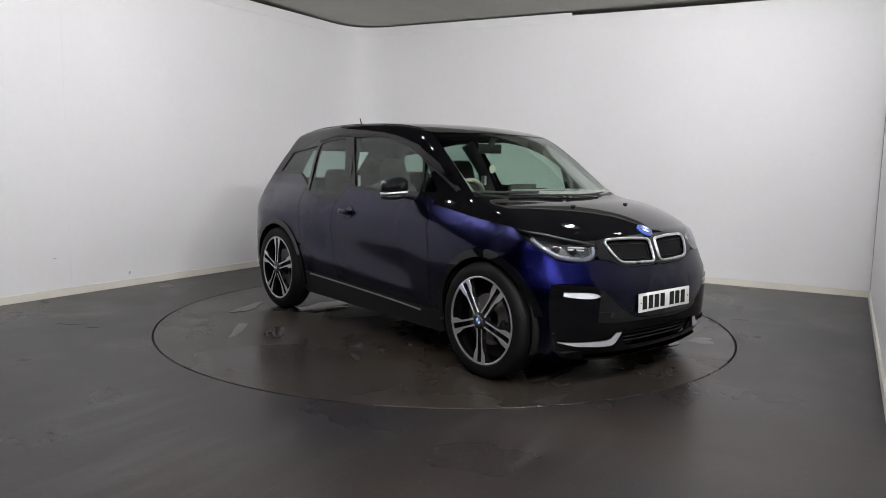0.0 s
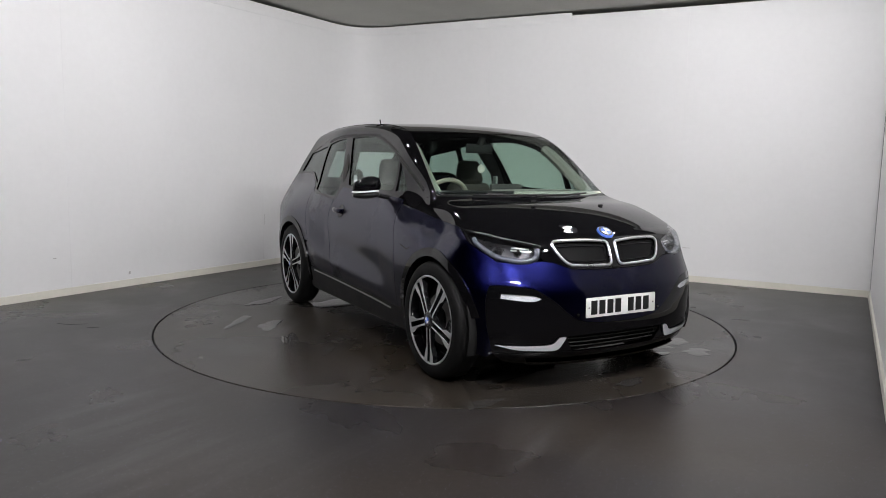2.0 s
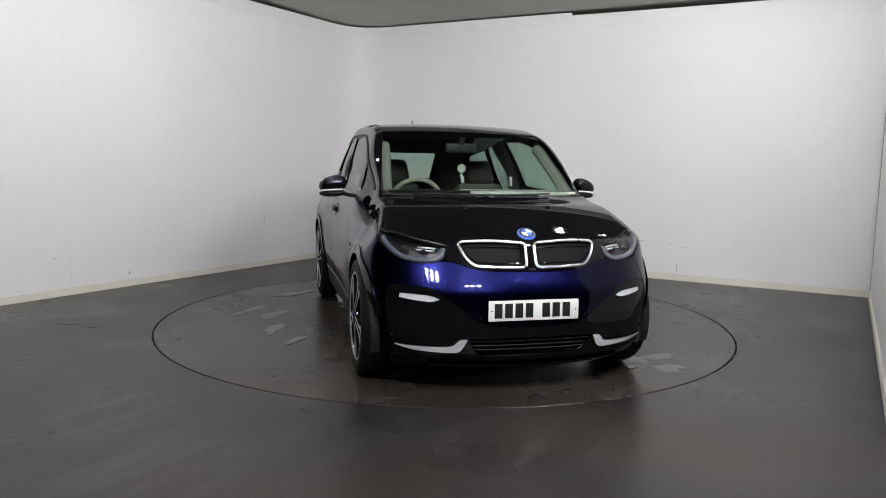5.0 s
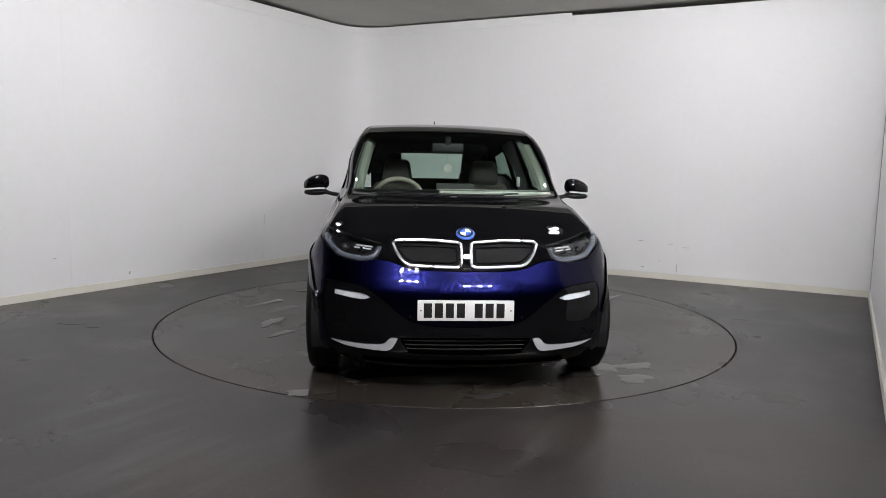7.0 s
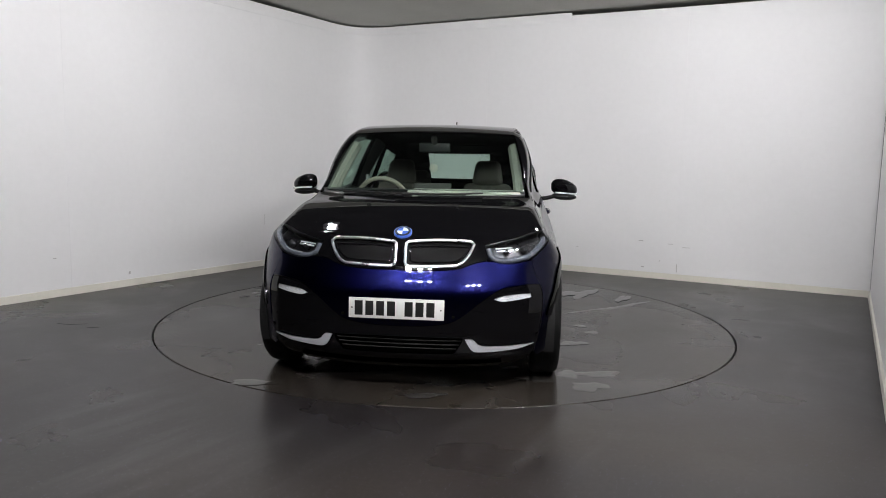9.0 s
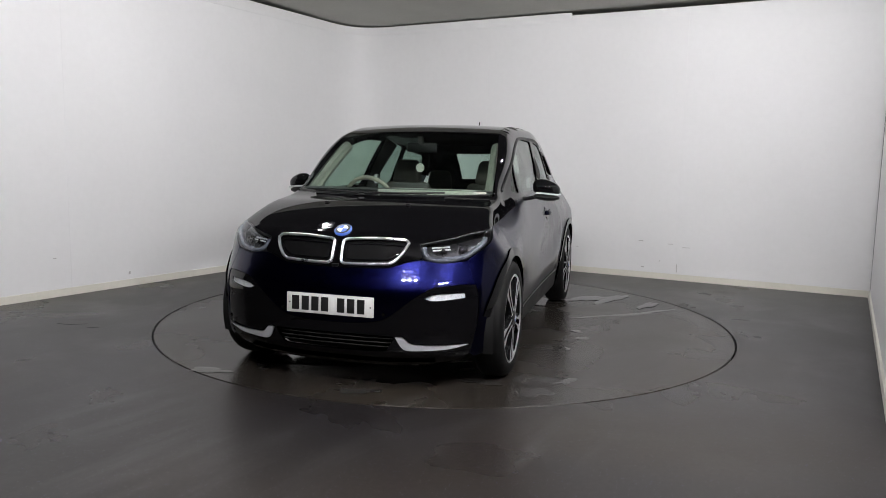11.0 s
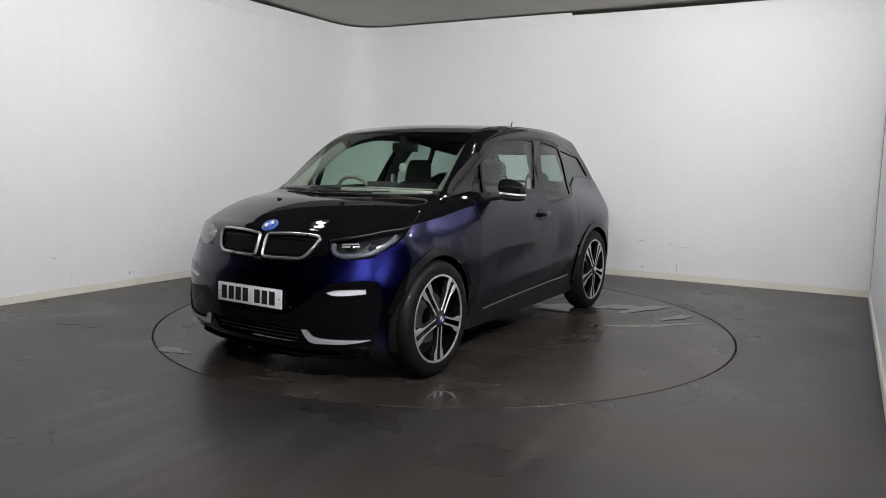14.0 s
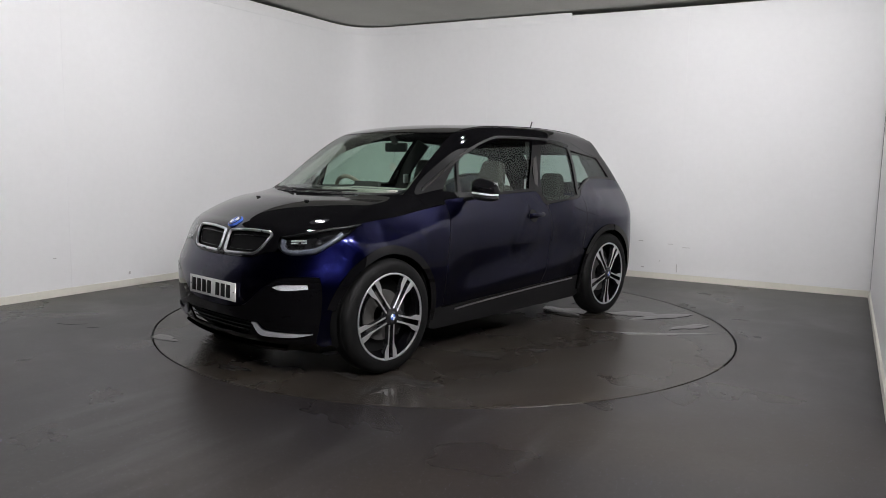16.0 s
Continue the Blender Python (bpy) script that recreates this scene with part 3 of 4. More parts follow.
    for s, d in zip((1, -1), doors):
        rec = panel("handle_recess", "side", hole, BLACK, d, off=0.003, thick=0.004, grid=0.03)
        P = on_skin("side", spline([(0.015, 0.893), (0.05, 0.892), (0.12, 0.893), (0.195, 0.896)], 0.01), 0.0)
        bow = [Vector((p.x + 0.006 + 0.022 * math.sin(math.pi * i / (len(P) - 1)) ** 0.5, p.y, p.z)) for i, p in enumerate(P)]
        bar = part("handle", tube_bm(bow, 0.013, 10, 1.3), BLUE, d)
        if s < 0:
            for o in (rec, bar):
                o.scale.x = -1
    # thin line of the charging flap, right side only
    P = on_skin("side", spline([(-1.15, 0.75), (-1.12, 0.735), (-1.02, 0.755)], 0.02), 0.0015)
    part("charge_flap_line", tube_bm([Vector((-p.x, p.y, p.z)) for p in P], 0.0025, 6), INK, car)


def build_nose():
    zf = [(0, 0.864), (12, 0.864), (25, 0.861), (35, 0.853), (38.5, 0.843), (42.0, 0.830)]
    upper = [(0, 0.690), (14, 0.692), (25, 0.698), (31, 0.714), (36, 0.735), (40, 0.742), (43.5, 0.741), (48.8, 0.730), (58.8, 0.744)]
    lowedge = [(59.0, 0.617), (53.8, 0.621), (44.0, 0.607), (40.5, 0.586), (36.5, 0.55), (33.0, 0.512), (28, 0.455), (22.5, 0.417), (12, 0.399), (0, 0.395)]
    half = spline(upper, 1.5) + [(58.9, 0.70)] + spline(lowedge, 1.5)
    panel("bumper", "nose", both(half), BLUE, car, grid=0.025, off=-0.0012)
    kid = outline([(2.6, 0.805), (2.9, 0.832), (4.8, 0.842)], [(4.8, 0.842), (20, 0.851), (34.0, 0.848), (36.6, 0.842), (37.2, 0.830)], [(37.2, 0.830), (33.5, 0.775), (30.0, 0.736), (27.0, 0.720)],
                  [(27.0, 0.720), (15, 0.714), (5.0, 0.712)], [(5.0, 0.712), (3.0, 0.722), (2.6, 0.735)], step=0.9)
    hl_in = [(42.0, 0.830), (41.2, 0.80), (41.4, 0.768)]
    top_half = spline(zf, 1.5)
    low_half = spline([(p[0], p[1] + 0.004) for p in upper[:6]] + [(41.4, 0.764)], 1.5)
    face = both(top_half + spline(hl_in, 0.9)[1:-1] + low_half[::-1])
    panel("nose_panel", "nose", face, BLACK, car, holes=(kid, mirror_loop(kid)), grid=0.02, off=-0.001)
    for m in (1, -1):
        loop = kid if m == 1 else mirror_loop(kid)
        grille = panel("kidney_grille", "nose", loop, GRILLE, car, off=-0.016, thick=0.006, grid=0.03, label="black kidney grille in a silver frame")
        ring = on_skin("nose", loop + loop[:2], 0.003)
        part("kidney_frame", tube_bm(ring, 0.0085, 8, 1.0), CHROME, grille, "silver kidney frame")
        inner = on_skin("nose", [(u * 0.86 + m * 2.7, 0.781 + (v - 0.781) * 0.62) for u, v in loop + loop[:2]], -0.012)
        part("grille_rim", tube_bm(inner, 0.0035, 6), BLACK, grille)
    # black lower mask with lamps and air intake
    fog = outline([(39.8, 0.548), (43.0, 0.566), (48, 0.573), (54.5, 0.576)], [(54.5, 0.576), (54.6, 0.550)], [(54.6, 0.550), (48, 0.538), (43.0, 0.534)], step=0.8)
    intake = both(spline([(0, 0.335), (15, 0.335), (28.8, 0.331)], 1.5) + spline([(28.4, 0.30), (26.0, 0.243), (13, 0.236), (0, 0.234)], 1.5))
    mask = both([(u, v - 0.003) for u, v in spline(lowedge[::-1], 1.5)] + spline([(59.3, 0.60), (59.6, 0.52), (59.4, 0.42), (57.8, 0.24), (55, 0.190), (44, 0.160), (25, 0.150), (0, 0.148)], 1.5))
    panel("lower_mask", "nose", mask, BLACK, car, holes=(fog, mirror_loop(fog), intake), off=-0.004, grid=0.025, label="gloss black lower bumper mask")
    panel("splitter", "nose", both(spline([(0, 0.180), (25, 0.184), (46, 0.196)], 1.5) + spline([(46, 0.178), (25, 0.158), (0, 0.154)], 1.5)), BLACK, car, off=0.012, thick=0.02, grid=0.03)
    back = panel("air_intake", "nose", both([(0, 0.36), (33, 0.355), (33, 0.150), (0, 0.150)]), INK, car, off=-0.07, thick=0.006, grid=0.05, label="black lower air intake with slats")
    for z in (0.260, 0.284, 0.308):
        reach = 26.5 + (z - 0.26) * 40
        part("slat", tube_bm(on_skin("nose", [(u, z) for u in np.linspace(-reach, reach, 30)], -0.022), 0.006, 6, 0.7), INK, back)
    for m in (1, -1):
        f = fog if m == 1 else mirror_loop(fog)
        strip_lamp = panel("indicator_strip", "nose", f, FROST, car, off=-0.010, thick=0.006, grid=0.03, label="pale front indicator strip")
        panel("strip_lens", "nose", f, LENS, strip_lamp, off=-0.002, thick=0.003, grid=0.03).visible_shadow = False
        lip = outline([(29.5, 0.330), (32.4, 0.330), (34.2, 0.308), (36.5, 0.291), (46, 0.288), (56.3, 0.293)], [(56.3, 0.290), (50, 0.268), (44, 0.260), (36, 0.255), (33.2, 0.262), (31.5, 0.285)], step=0.8)
        panel("silver_blade", "nose", lip if m == 1 else mirror_loop(lip), BLADE, car, off=0.006, thick=0.014, grid=0.02, label="brushed silver blade at the bumper corner")
    # bonnet: the top and, round the edge, its two flanks
    nose_line = spline(zf, 1.5) + spline(HL_TOP[::-1], 1.5)[1:]
    k = next(i for i, q in enumerate(nose_line) if q[0] > 60.0)
    front = [(float(q[0]), float(q[1])) for q in skin("nose", nose_line[:k + 1])[0]]
    ridge = spline([front[-1], (0.682, -1.62), (0.692, -1.45), (0.692, -1.28), CORNER[1]], 0.012)
    cowl = spline([(0.688, -1.165), (0.655, -1.200), (0.50, -1.283), (0.334, -1.345), (0.17, -1.383), (0, -1.396)], 0.04)
    bonnet = panel("bonnet", "top", shrink(both(front + ridge[1:] + cowl), 0.0003), BLACK, car, grid=0.018, thick=0.015, label="gloss black bonnet")
    brim = [(float(q[1]), float(q[2])) for q in skin("top", ridge)[0]]
    lamp_edge = [(float(q[1]), float(q[2])) for q in skin("nose", nose_line[k + 1:])[0]]
    corner = [(float(q[1]), float(q[2])) for q in skin("top", CORNER)[0]]
    flank = brim[:1] + lamp_edge + spline(BONNET[:4], 0.03)[1:] + corner[:1] + brim[::-1][:-1]
    panel("bonnet_flank", "side", flank, BLACK, bonnet, grid=0.011, thick=0.012, mirror=True)
    for s in (1, -1):
        P = on_skin("top", [(s * 0.265, -1.590)], 0.003)[0]
        nz = part("washer_nozzle", box_bm(-0.013, 0.013, -0.010, 0.010, -0.004, 0.007, 0.003), TRIMBLACK, car)
        nz.location = P
    # badge: a dark ring, a blue ring and a quartered disc
    c, g = skin("top", [(0.0, -1.935)])
    lean = Vector(g[0]).to_track_quat("Z", "X").to_matrix().to_4x4()
    base = Matrix.Translation(Vector(c[0]) + Vector(g[0]) * 0.001) @ lean
    ring = part("badge", lathe_bm([(0.0, -0.004), (0.051, -0.004), (0.051, 0.004), (0.045, 0.010), (0.033, 0.0085), (0.0, 0.0085)], 40, "z"), BADGEBLUE, car, "round blue and white badge")
    ring.matrix_local = base
    part("badge_ring", lathe_bm([(0.0, 0.0104), (0.031, 0.0104), (0.042, 0.0108), (0.044, 0.0096)], 40, "z"), BADGEBLACK, ring, "black ring")
    for k in range(4):
        bm = bmesh.new()
        vs = [bm.verts.new((0, 0, 0.0125))] + [bm.verts.new((0.031 * math.cos(a), 0.031 * math.sin(a), 0.0115)) for a in np.linspace(k * math.pi / 2, (k + 1) * math.pi / 2, 9)]
        for i in range(1, 9):
            bm.faces.new((vs[0], vs[i], vs[i + 1]))
        ext = bmesh.ops.extrude_face_region(bm, geom=bm.faces[:])
        for v in ext["geom"]:
            if isinstance(v, bmesh.types.BMVert):
                v.co.z -= 0.002
        bmesh.ops.recalc_face_normals(bm, faces=bm.faces[:])
        part("badge_quarter", bm, BADGEWHITE if k % 2 else BADGEBLUE, ring)
    # number plate with plain bars
    plate = part("number_plate", box_bm(-0.26, 0.26, -0.004, 0.004, -0.0555, 0.0555, 0.003), PLATE, car, "white plate with black bars")
    plate.location = (-0.0046, -2.1035, 0.4898)
    plate.rotation_euler = (radians(-2.0), 0, 0)
    for i, x in enumerate((-0.205, -0.146, -0.087, -0.028, 0.068, 0.127, 0.186)):
        b = part("bar", box_bm(x - 0.022, x + 0.022, -0.0058, -0.0035, -0.0395, 0.0395, 0.0006), INK, plate)
    for x in (-0.242, 0.242):
        part("screw", lathe_bm([(0.0, -0.0062), (0.004, -0.006), (0.005, -0.004)], 12, "x"), BRAKE, plate).matrix_local = Matrix.Translation((x, 0, 0)) @ Matrix.Rotation(radians(90), 4, "Z") @ Matrix.Translation((0, 0, 0))
    for u, z in ((57.6, 0.335), (-57.6, 0.335), (24.5, 0.452), (-24.5, 0.452)):
        q, g = skin("nose", [(u, z)], 0.0)
        s = part("parking_sensor", lathe_bm([(0.0, 0.0035), (0.009, 0.003), (0.0105, 0.0), (0.0105, -0.008)], 20, "z"), BLACK, car)
        s.matrix_local = Matrix.Translation(q[0]) @ Vector(g[0]).to_track_quat("Z", "Y").to_matrix().to_4x4()
    part("nose_camera", box_bm(-0.020, 0.020, -2.052, -2.030, 0.694, 0.710, 0.004), TRIMBLACK, car)
    part("plate_holder", box_bm(-0.15, 0.15, -2.088, -2.070, 0.424, 0.436, 0.004), TRIMBLACK, car)


def build_headlights():
    loop = spline(HL_LOW, 0.8)[:-1] + spline(HL_TOP, 0.8)[:-1] + spline([HL_TOP[-1], (41.2, 0.80), HL_LOW[0]], 0.8)[:-1]
    for m in (1, -1):
        fl = (lambda q: [(m * u, v) for u, v in q])
        lamp = panel("headlight", "nose", fl(loop), REFLECT, car, off=-0.055, thick=0.008, grid=0.03, label="headlight with dark bowl and pale U-shaped light guide")
        # side wall of the bowl
        rim, bed = on_skin("nose", fl(loop), -0.004), on_skin("nose", fl(loop), -0.060)
        bm = bmesh.new()
        A, B = [bm.verts.new(p) for p in rim], [bm.verts.new(p) for p in bed]
        for i in range(len(A)):
            j = (i + 1) % len(A)
            bm.faces.new((A[i], A[j], B[j], B[i]))
        part("lamp_bowl", bm, TRIMBLACK, lamp)
        guide = spline([(43.2, 0.815), (43.0, 0.780), (44.6, 0.758), (48.8, 0.750), (57.0, 0.766), (61.5, 0.797), (65.5, 0.835), (68.0, 0.868)], 0.8)
        part("light_guide", tube_bm(on_skin("nose", fl(guide), -0.018), 0.0165, 10, 1.0), DRL, lamp, "pale grey light guide")
        for u, v, r in ((58.0, 0.812, 0.024), (50.5, 0.805, 0.019)):
            c, g = skin("nose", fl([(u, v)]), -0.045)
            lens = part("projector", lathe_bm([(0.0, 0.022), (r * 0.5, 0.020), (r * 0.85, 0.012), (r, 0.0), (r * 1.15, 0.0), (r * 1.2, -0.01)], 28, "z"), DARKALLOY, lamp)
            lens.matrix_local = Matrix.Translation(c[0]) @ Vector(g[0]).to_track_quat("Z", "Y").to_matrix().to_4x4()
        for dz in (0.0, 0.014):
            part("led_bar", tube_bm(on_skin("nose", fl([(46.5, 0.806 + dz), (50.0, 0.810 + dz), (53.5, 0.813 + dz)]), -0.03), 0.0045, 6), PLATE, lamp)
        panel("lamp_lens", "nose", fl(loop), LENS, lamp, off=0.0, thick=0.003, grid=0.03).visible_shadow = False
        part("lamp_brow", tube_bm(on_skin("nose", fl(spline(HL_TOP, 0.8)), -0.012), 0.009, 8), TRIMBLACK, lamp)


def build_top():
    edge = spline(EDGE, 0.02)
    cut = next(i for i, p in enumerate(edge) if p[1] > -0.575)
    base = spline([(0, -1.392), (0.17, -1.379), (0.334, -1.341), (0.50, -1.279), (0.655, -1.196), (0.682, -1.158)], 0.04)
    head = spline([(edge[cut][0] - 0.003, edge[cut][1]), (0.37, -0.615), (0, -0.650)], 0.04)
    ws = panel("windscreen", "top", shrink(both(base + [(x - 0.003, y) for x, y in edge[1:cut]] + head), 0.002), PANE, car, off=-0.002, thick=0.005, grid=0.05, label="green tinted windscreen")
    ws.visible_shadow = False
    part("screen_frit", tube_bm(on_skin("top", both([(x * 0.985, y + 0.03) for x, y in base]), -0.012), 0.028, 8, 0.4), TRIMBLACK, ws)
    roof = head[::-1] + edge[cut + 1:] + spline([(0.49, 1.385), (0.3, 1.42), (0, 1.435)], 0.04)
    panel("roof", "top", both(roof), BLACK, car, thick=0.03, grid=0.05, label="gloss black roof")
    # spoiler lip, tail and rear window
    P0 = [(x, y) for x, y in [(0.0, 1.44), (0.3, 1.425), (0.50, 1.385), (0.56, 1.36)]]
    part("spoiler", tube_bm(on_skin("top", both(spline(P0, 0.04)), -0.012), 0.018, 8, 0.5), BLACK, car)
    for s in (1, -1):
        wiper = tube_bm(on_skin("top", spline([(s * 0.02 - 0.12, -1.395), (s * 0.20 - 0.02, -1.36), (s * 0.40 + 0.0, -1.285)], 0.03), 0.014), 0.006, 6)
        part("wiper", wiper, TRIMBLACK, car)
    part("wiper_blade", tube_bm(on_skin("top", spline([(-0.50, -1.265), (-0.25, -1.345), (0.05, -1.372), (0.30, -1.335)], 0.03), 0.012), 0.007, 6), TRIMBLACK, car)
    # aerial
    a = on_skin("top", [(0.0, 1.15)])[0]
    rod = part("aerial", tube_bm([a + Vector((0, 0, -0.005)), a + Vector((0, 0.02, 0.045)), a + Vector((0, 0.058, 0.125))], 0.0055, 8), TRIMBLACK, car)
    part("aerial_foot", lathe_bm([(0.0, 0.018), (0.012, 0.014), (0.022, 0.0), (0.024, -0.01)], 16, "z"), BLACK, rod).location = a


def build_tail():
    bm = bmesh.new()

    def shell(z0, z1, w, hole=None):
        rows = []
        for z in np.linspace(z0, z1, 10):
            row = []
            for x in np.linspace(-w, w, 17):
                lo, hi = 0.5, 2.2
                for _ in range(30):
                    mid = (lo + hi) / 2
                    lo, hi = (lo, mid) if solid(np.array(x), np.array(mid), np.array(z)) > 0 else (mid, hi)
                row.append(bm.verts.new((x, lo - 0.004, z)))
            rows.append(row)
        for A, B in zip(rows, rows[1:]):
            for i in range(16):
                xm = (A[i].co.x + A[i + 1].co.x) / 2
                zm = (A[i].co.z + B[i].co.z) / 2
                if hole and abs(xm) < hole[0] and hole[1] < zm < hole[2]:
                    continue
                bm.faces.new((A[i], A[i + 1], B[i + 1], B[i]))
    shell(0.22, 1.0, 0.80)
    tail = part("rear_bumper", bm, BLUE, car)
    bm = bmesh.new()
    shell(1.0, 1.46, 0.62, (0.33, 1.12, 1.35))
    part("tailgate", bm, BLACK, car)
    bm = bmesh.new()
    shell(1.08, 1.38, 0.46)
    g = part("rear_glass", bm, DARKPANE, car)
    g.visible_shadow = False


def build_mirrors():
    for s in (1, -1):
        bm = bmesh.new()
        bmesh.ops.create_uvsphere(bm, u_segments=28, v_segments=18, radius=1)
        for v in bm.verts:
            x, y, z = v.co
            x = math.copysign(abs(x) ** 0.72, x)
            z = math.copysign(abs(z) ** 0.72, z)
            taper = 1.0 - 0.28 * max(0, x)
            v.co = Vector((x * 0.088, y * 0.062 * (1.0 if y < 0 else 0.55) + 0.018 * x, z * 0.056 * taper * (1.0 if z > 0 else 0.72) - 0.010 * x))
        cap = part("mirror", bm, BLACK, car, "gloss black door mirror with silver indicator strip")
        cap.location = (s * 0.945, -0.635, 1.104)
        cap.scale = (s * 1.06, 1.08, 1.20)
        low = bmesh.new()
        bmesh.ops.create_uvsphere(low, u_segments=24, v_segments=12, radius=1)
        for v in low.verts:
            x, y, z = v.co
            v.co = Vector((x * 0.086, y * 0.058 + 0.016 * x, z * 0.022 - 0.046 - 0.004 * x))
        part("mirror_base", low, TRIMBLACK, cap)
        pts = [(-0.060, -0.060, -0.022), (-0.01, -0.064, -0.024), (0.045, -0.052, -0.028), (0.078, -0.022, -0.031), (0.090, 0.012, -0.030)]
        part("mirror_indicator", tube_bm(spline(pts, 0.01), 0.0048, 8), FROST, cap, "pale indicator strip")
        part("mirror_arm", tube_bm(spline([(-0.17, -0.02, -0.062), (-0.11, -0.012, -0.056), (-0.05, -0.006, -0.042), (0.0, 0.0, -0.035)], 0.02), 0.022, 10, 0.55), TRIMBLACK, cap)
        part("mirror_glass", box_bm(-0.072, 0.066, 0.0335, 0.0365, -0.030, 0.036, 0.001), CHROME, cap)


def spoke_bm(face):
    """The face or the flanks of one bar of a twin spoke: thin from the hub, with a flag towards the rim on its outer side."""
    rs = (0.046, 0.12, 0.165, 0.190, 0.208, 0.2555)
    inner = (0.0125, 0.0140, 0.0150, 0.0155, 0.0160, 0.0170)
    outer = (0.0245, 0.0245, 0.0270, 0.0390, 0.0470, 0.0530)
    bm = bmesh.new()

    def x_of(r):
        return 0.010 - 0.020 * (r / 0.25) ** 2 + 0.014 * (r / 0.25) ** 4
    top = [[bm.verts.new((x_of(r), t, r)) for t in (a + 0.0012, b - 0.0012)] for r, a, b in zip(rs, inner, outer)]
    lip = [[bm.verts.new((x_of(r) - 0.0015, t, r)) for t in (a, b)] for r, a, b in zip(rs, inner, outer)]
    low = [[bm.verts.new((x_of(r) - 0.034, t, r)) for t in (a + 0.002, b - 0.002)] for r, a, b in zip(rs, inner, outer)]
    for i in range(len(rs) - 1):
        if face:
            bm.faces.new((top[i][0], top[i][1], top[i + 1][1], top[i + 1][0]))
        for k in (0, 1):
            if face:
                bm.faces.new((top[i][k], top[i + 1][k], lip[i + 1][k], lip[i][k]))
            else:
                bm.faces.new((lip[i][k], lip[i + 1][k], low[i + 1][k], low[i][k]))
        if not face:
            bm.faces.new((low[i][0], low[i + 1][0], low[i + 1][1], low[i][1]))
    bmesh.ops.delete(bm, geom=[v for v in bm.verts if not v.link_faces], context="VERTS")
    bmesh.ops.recalc_face_normals(bm, faces=bm.faces[:])
    return bm


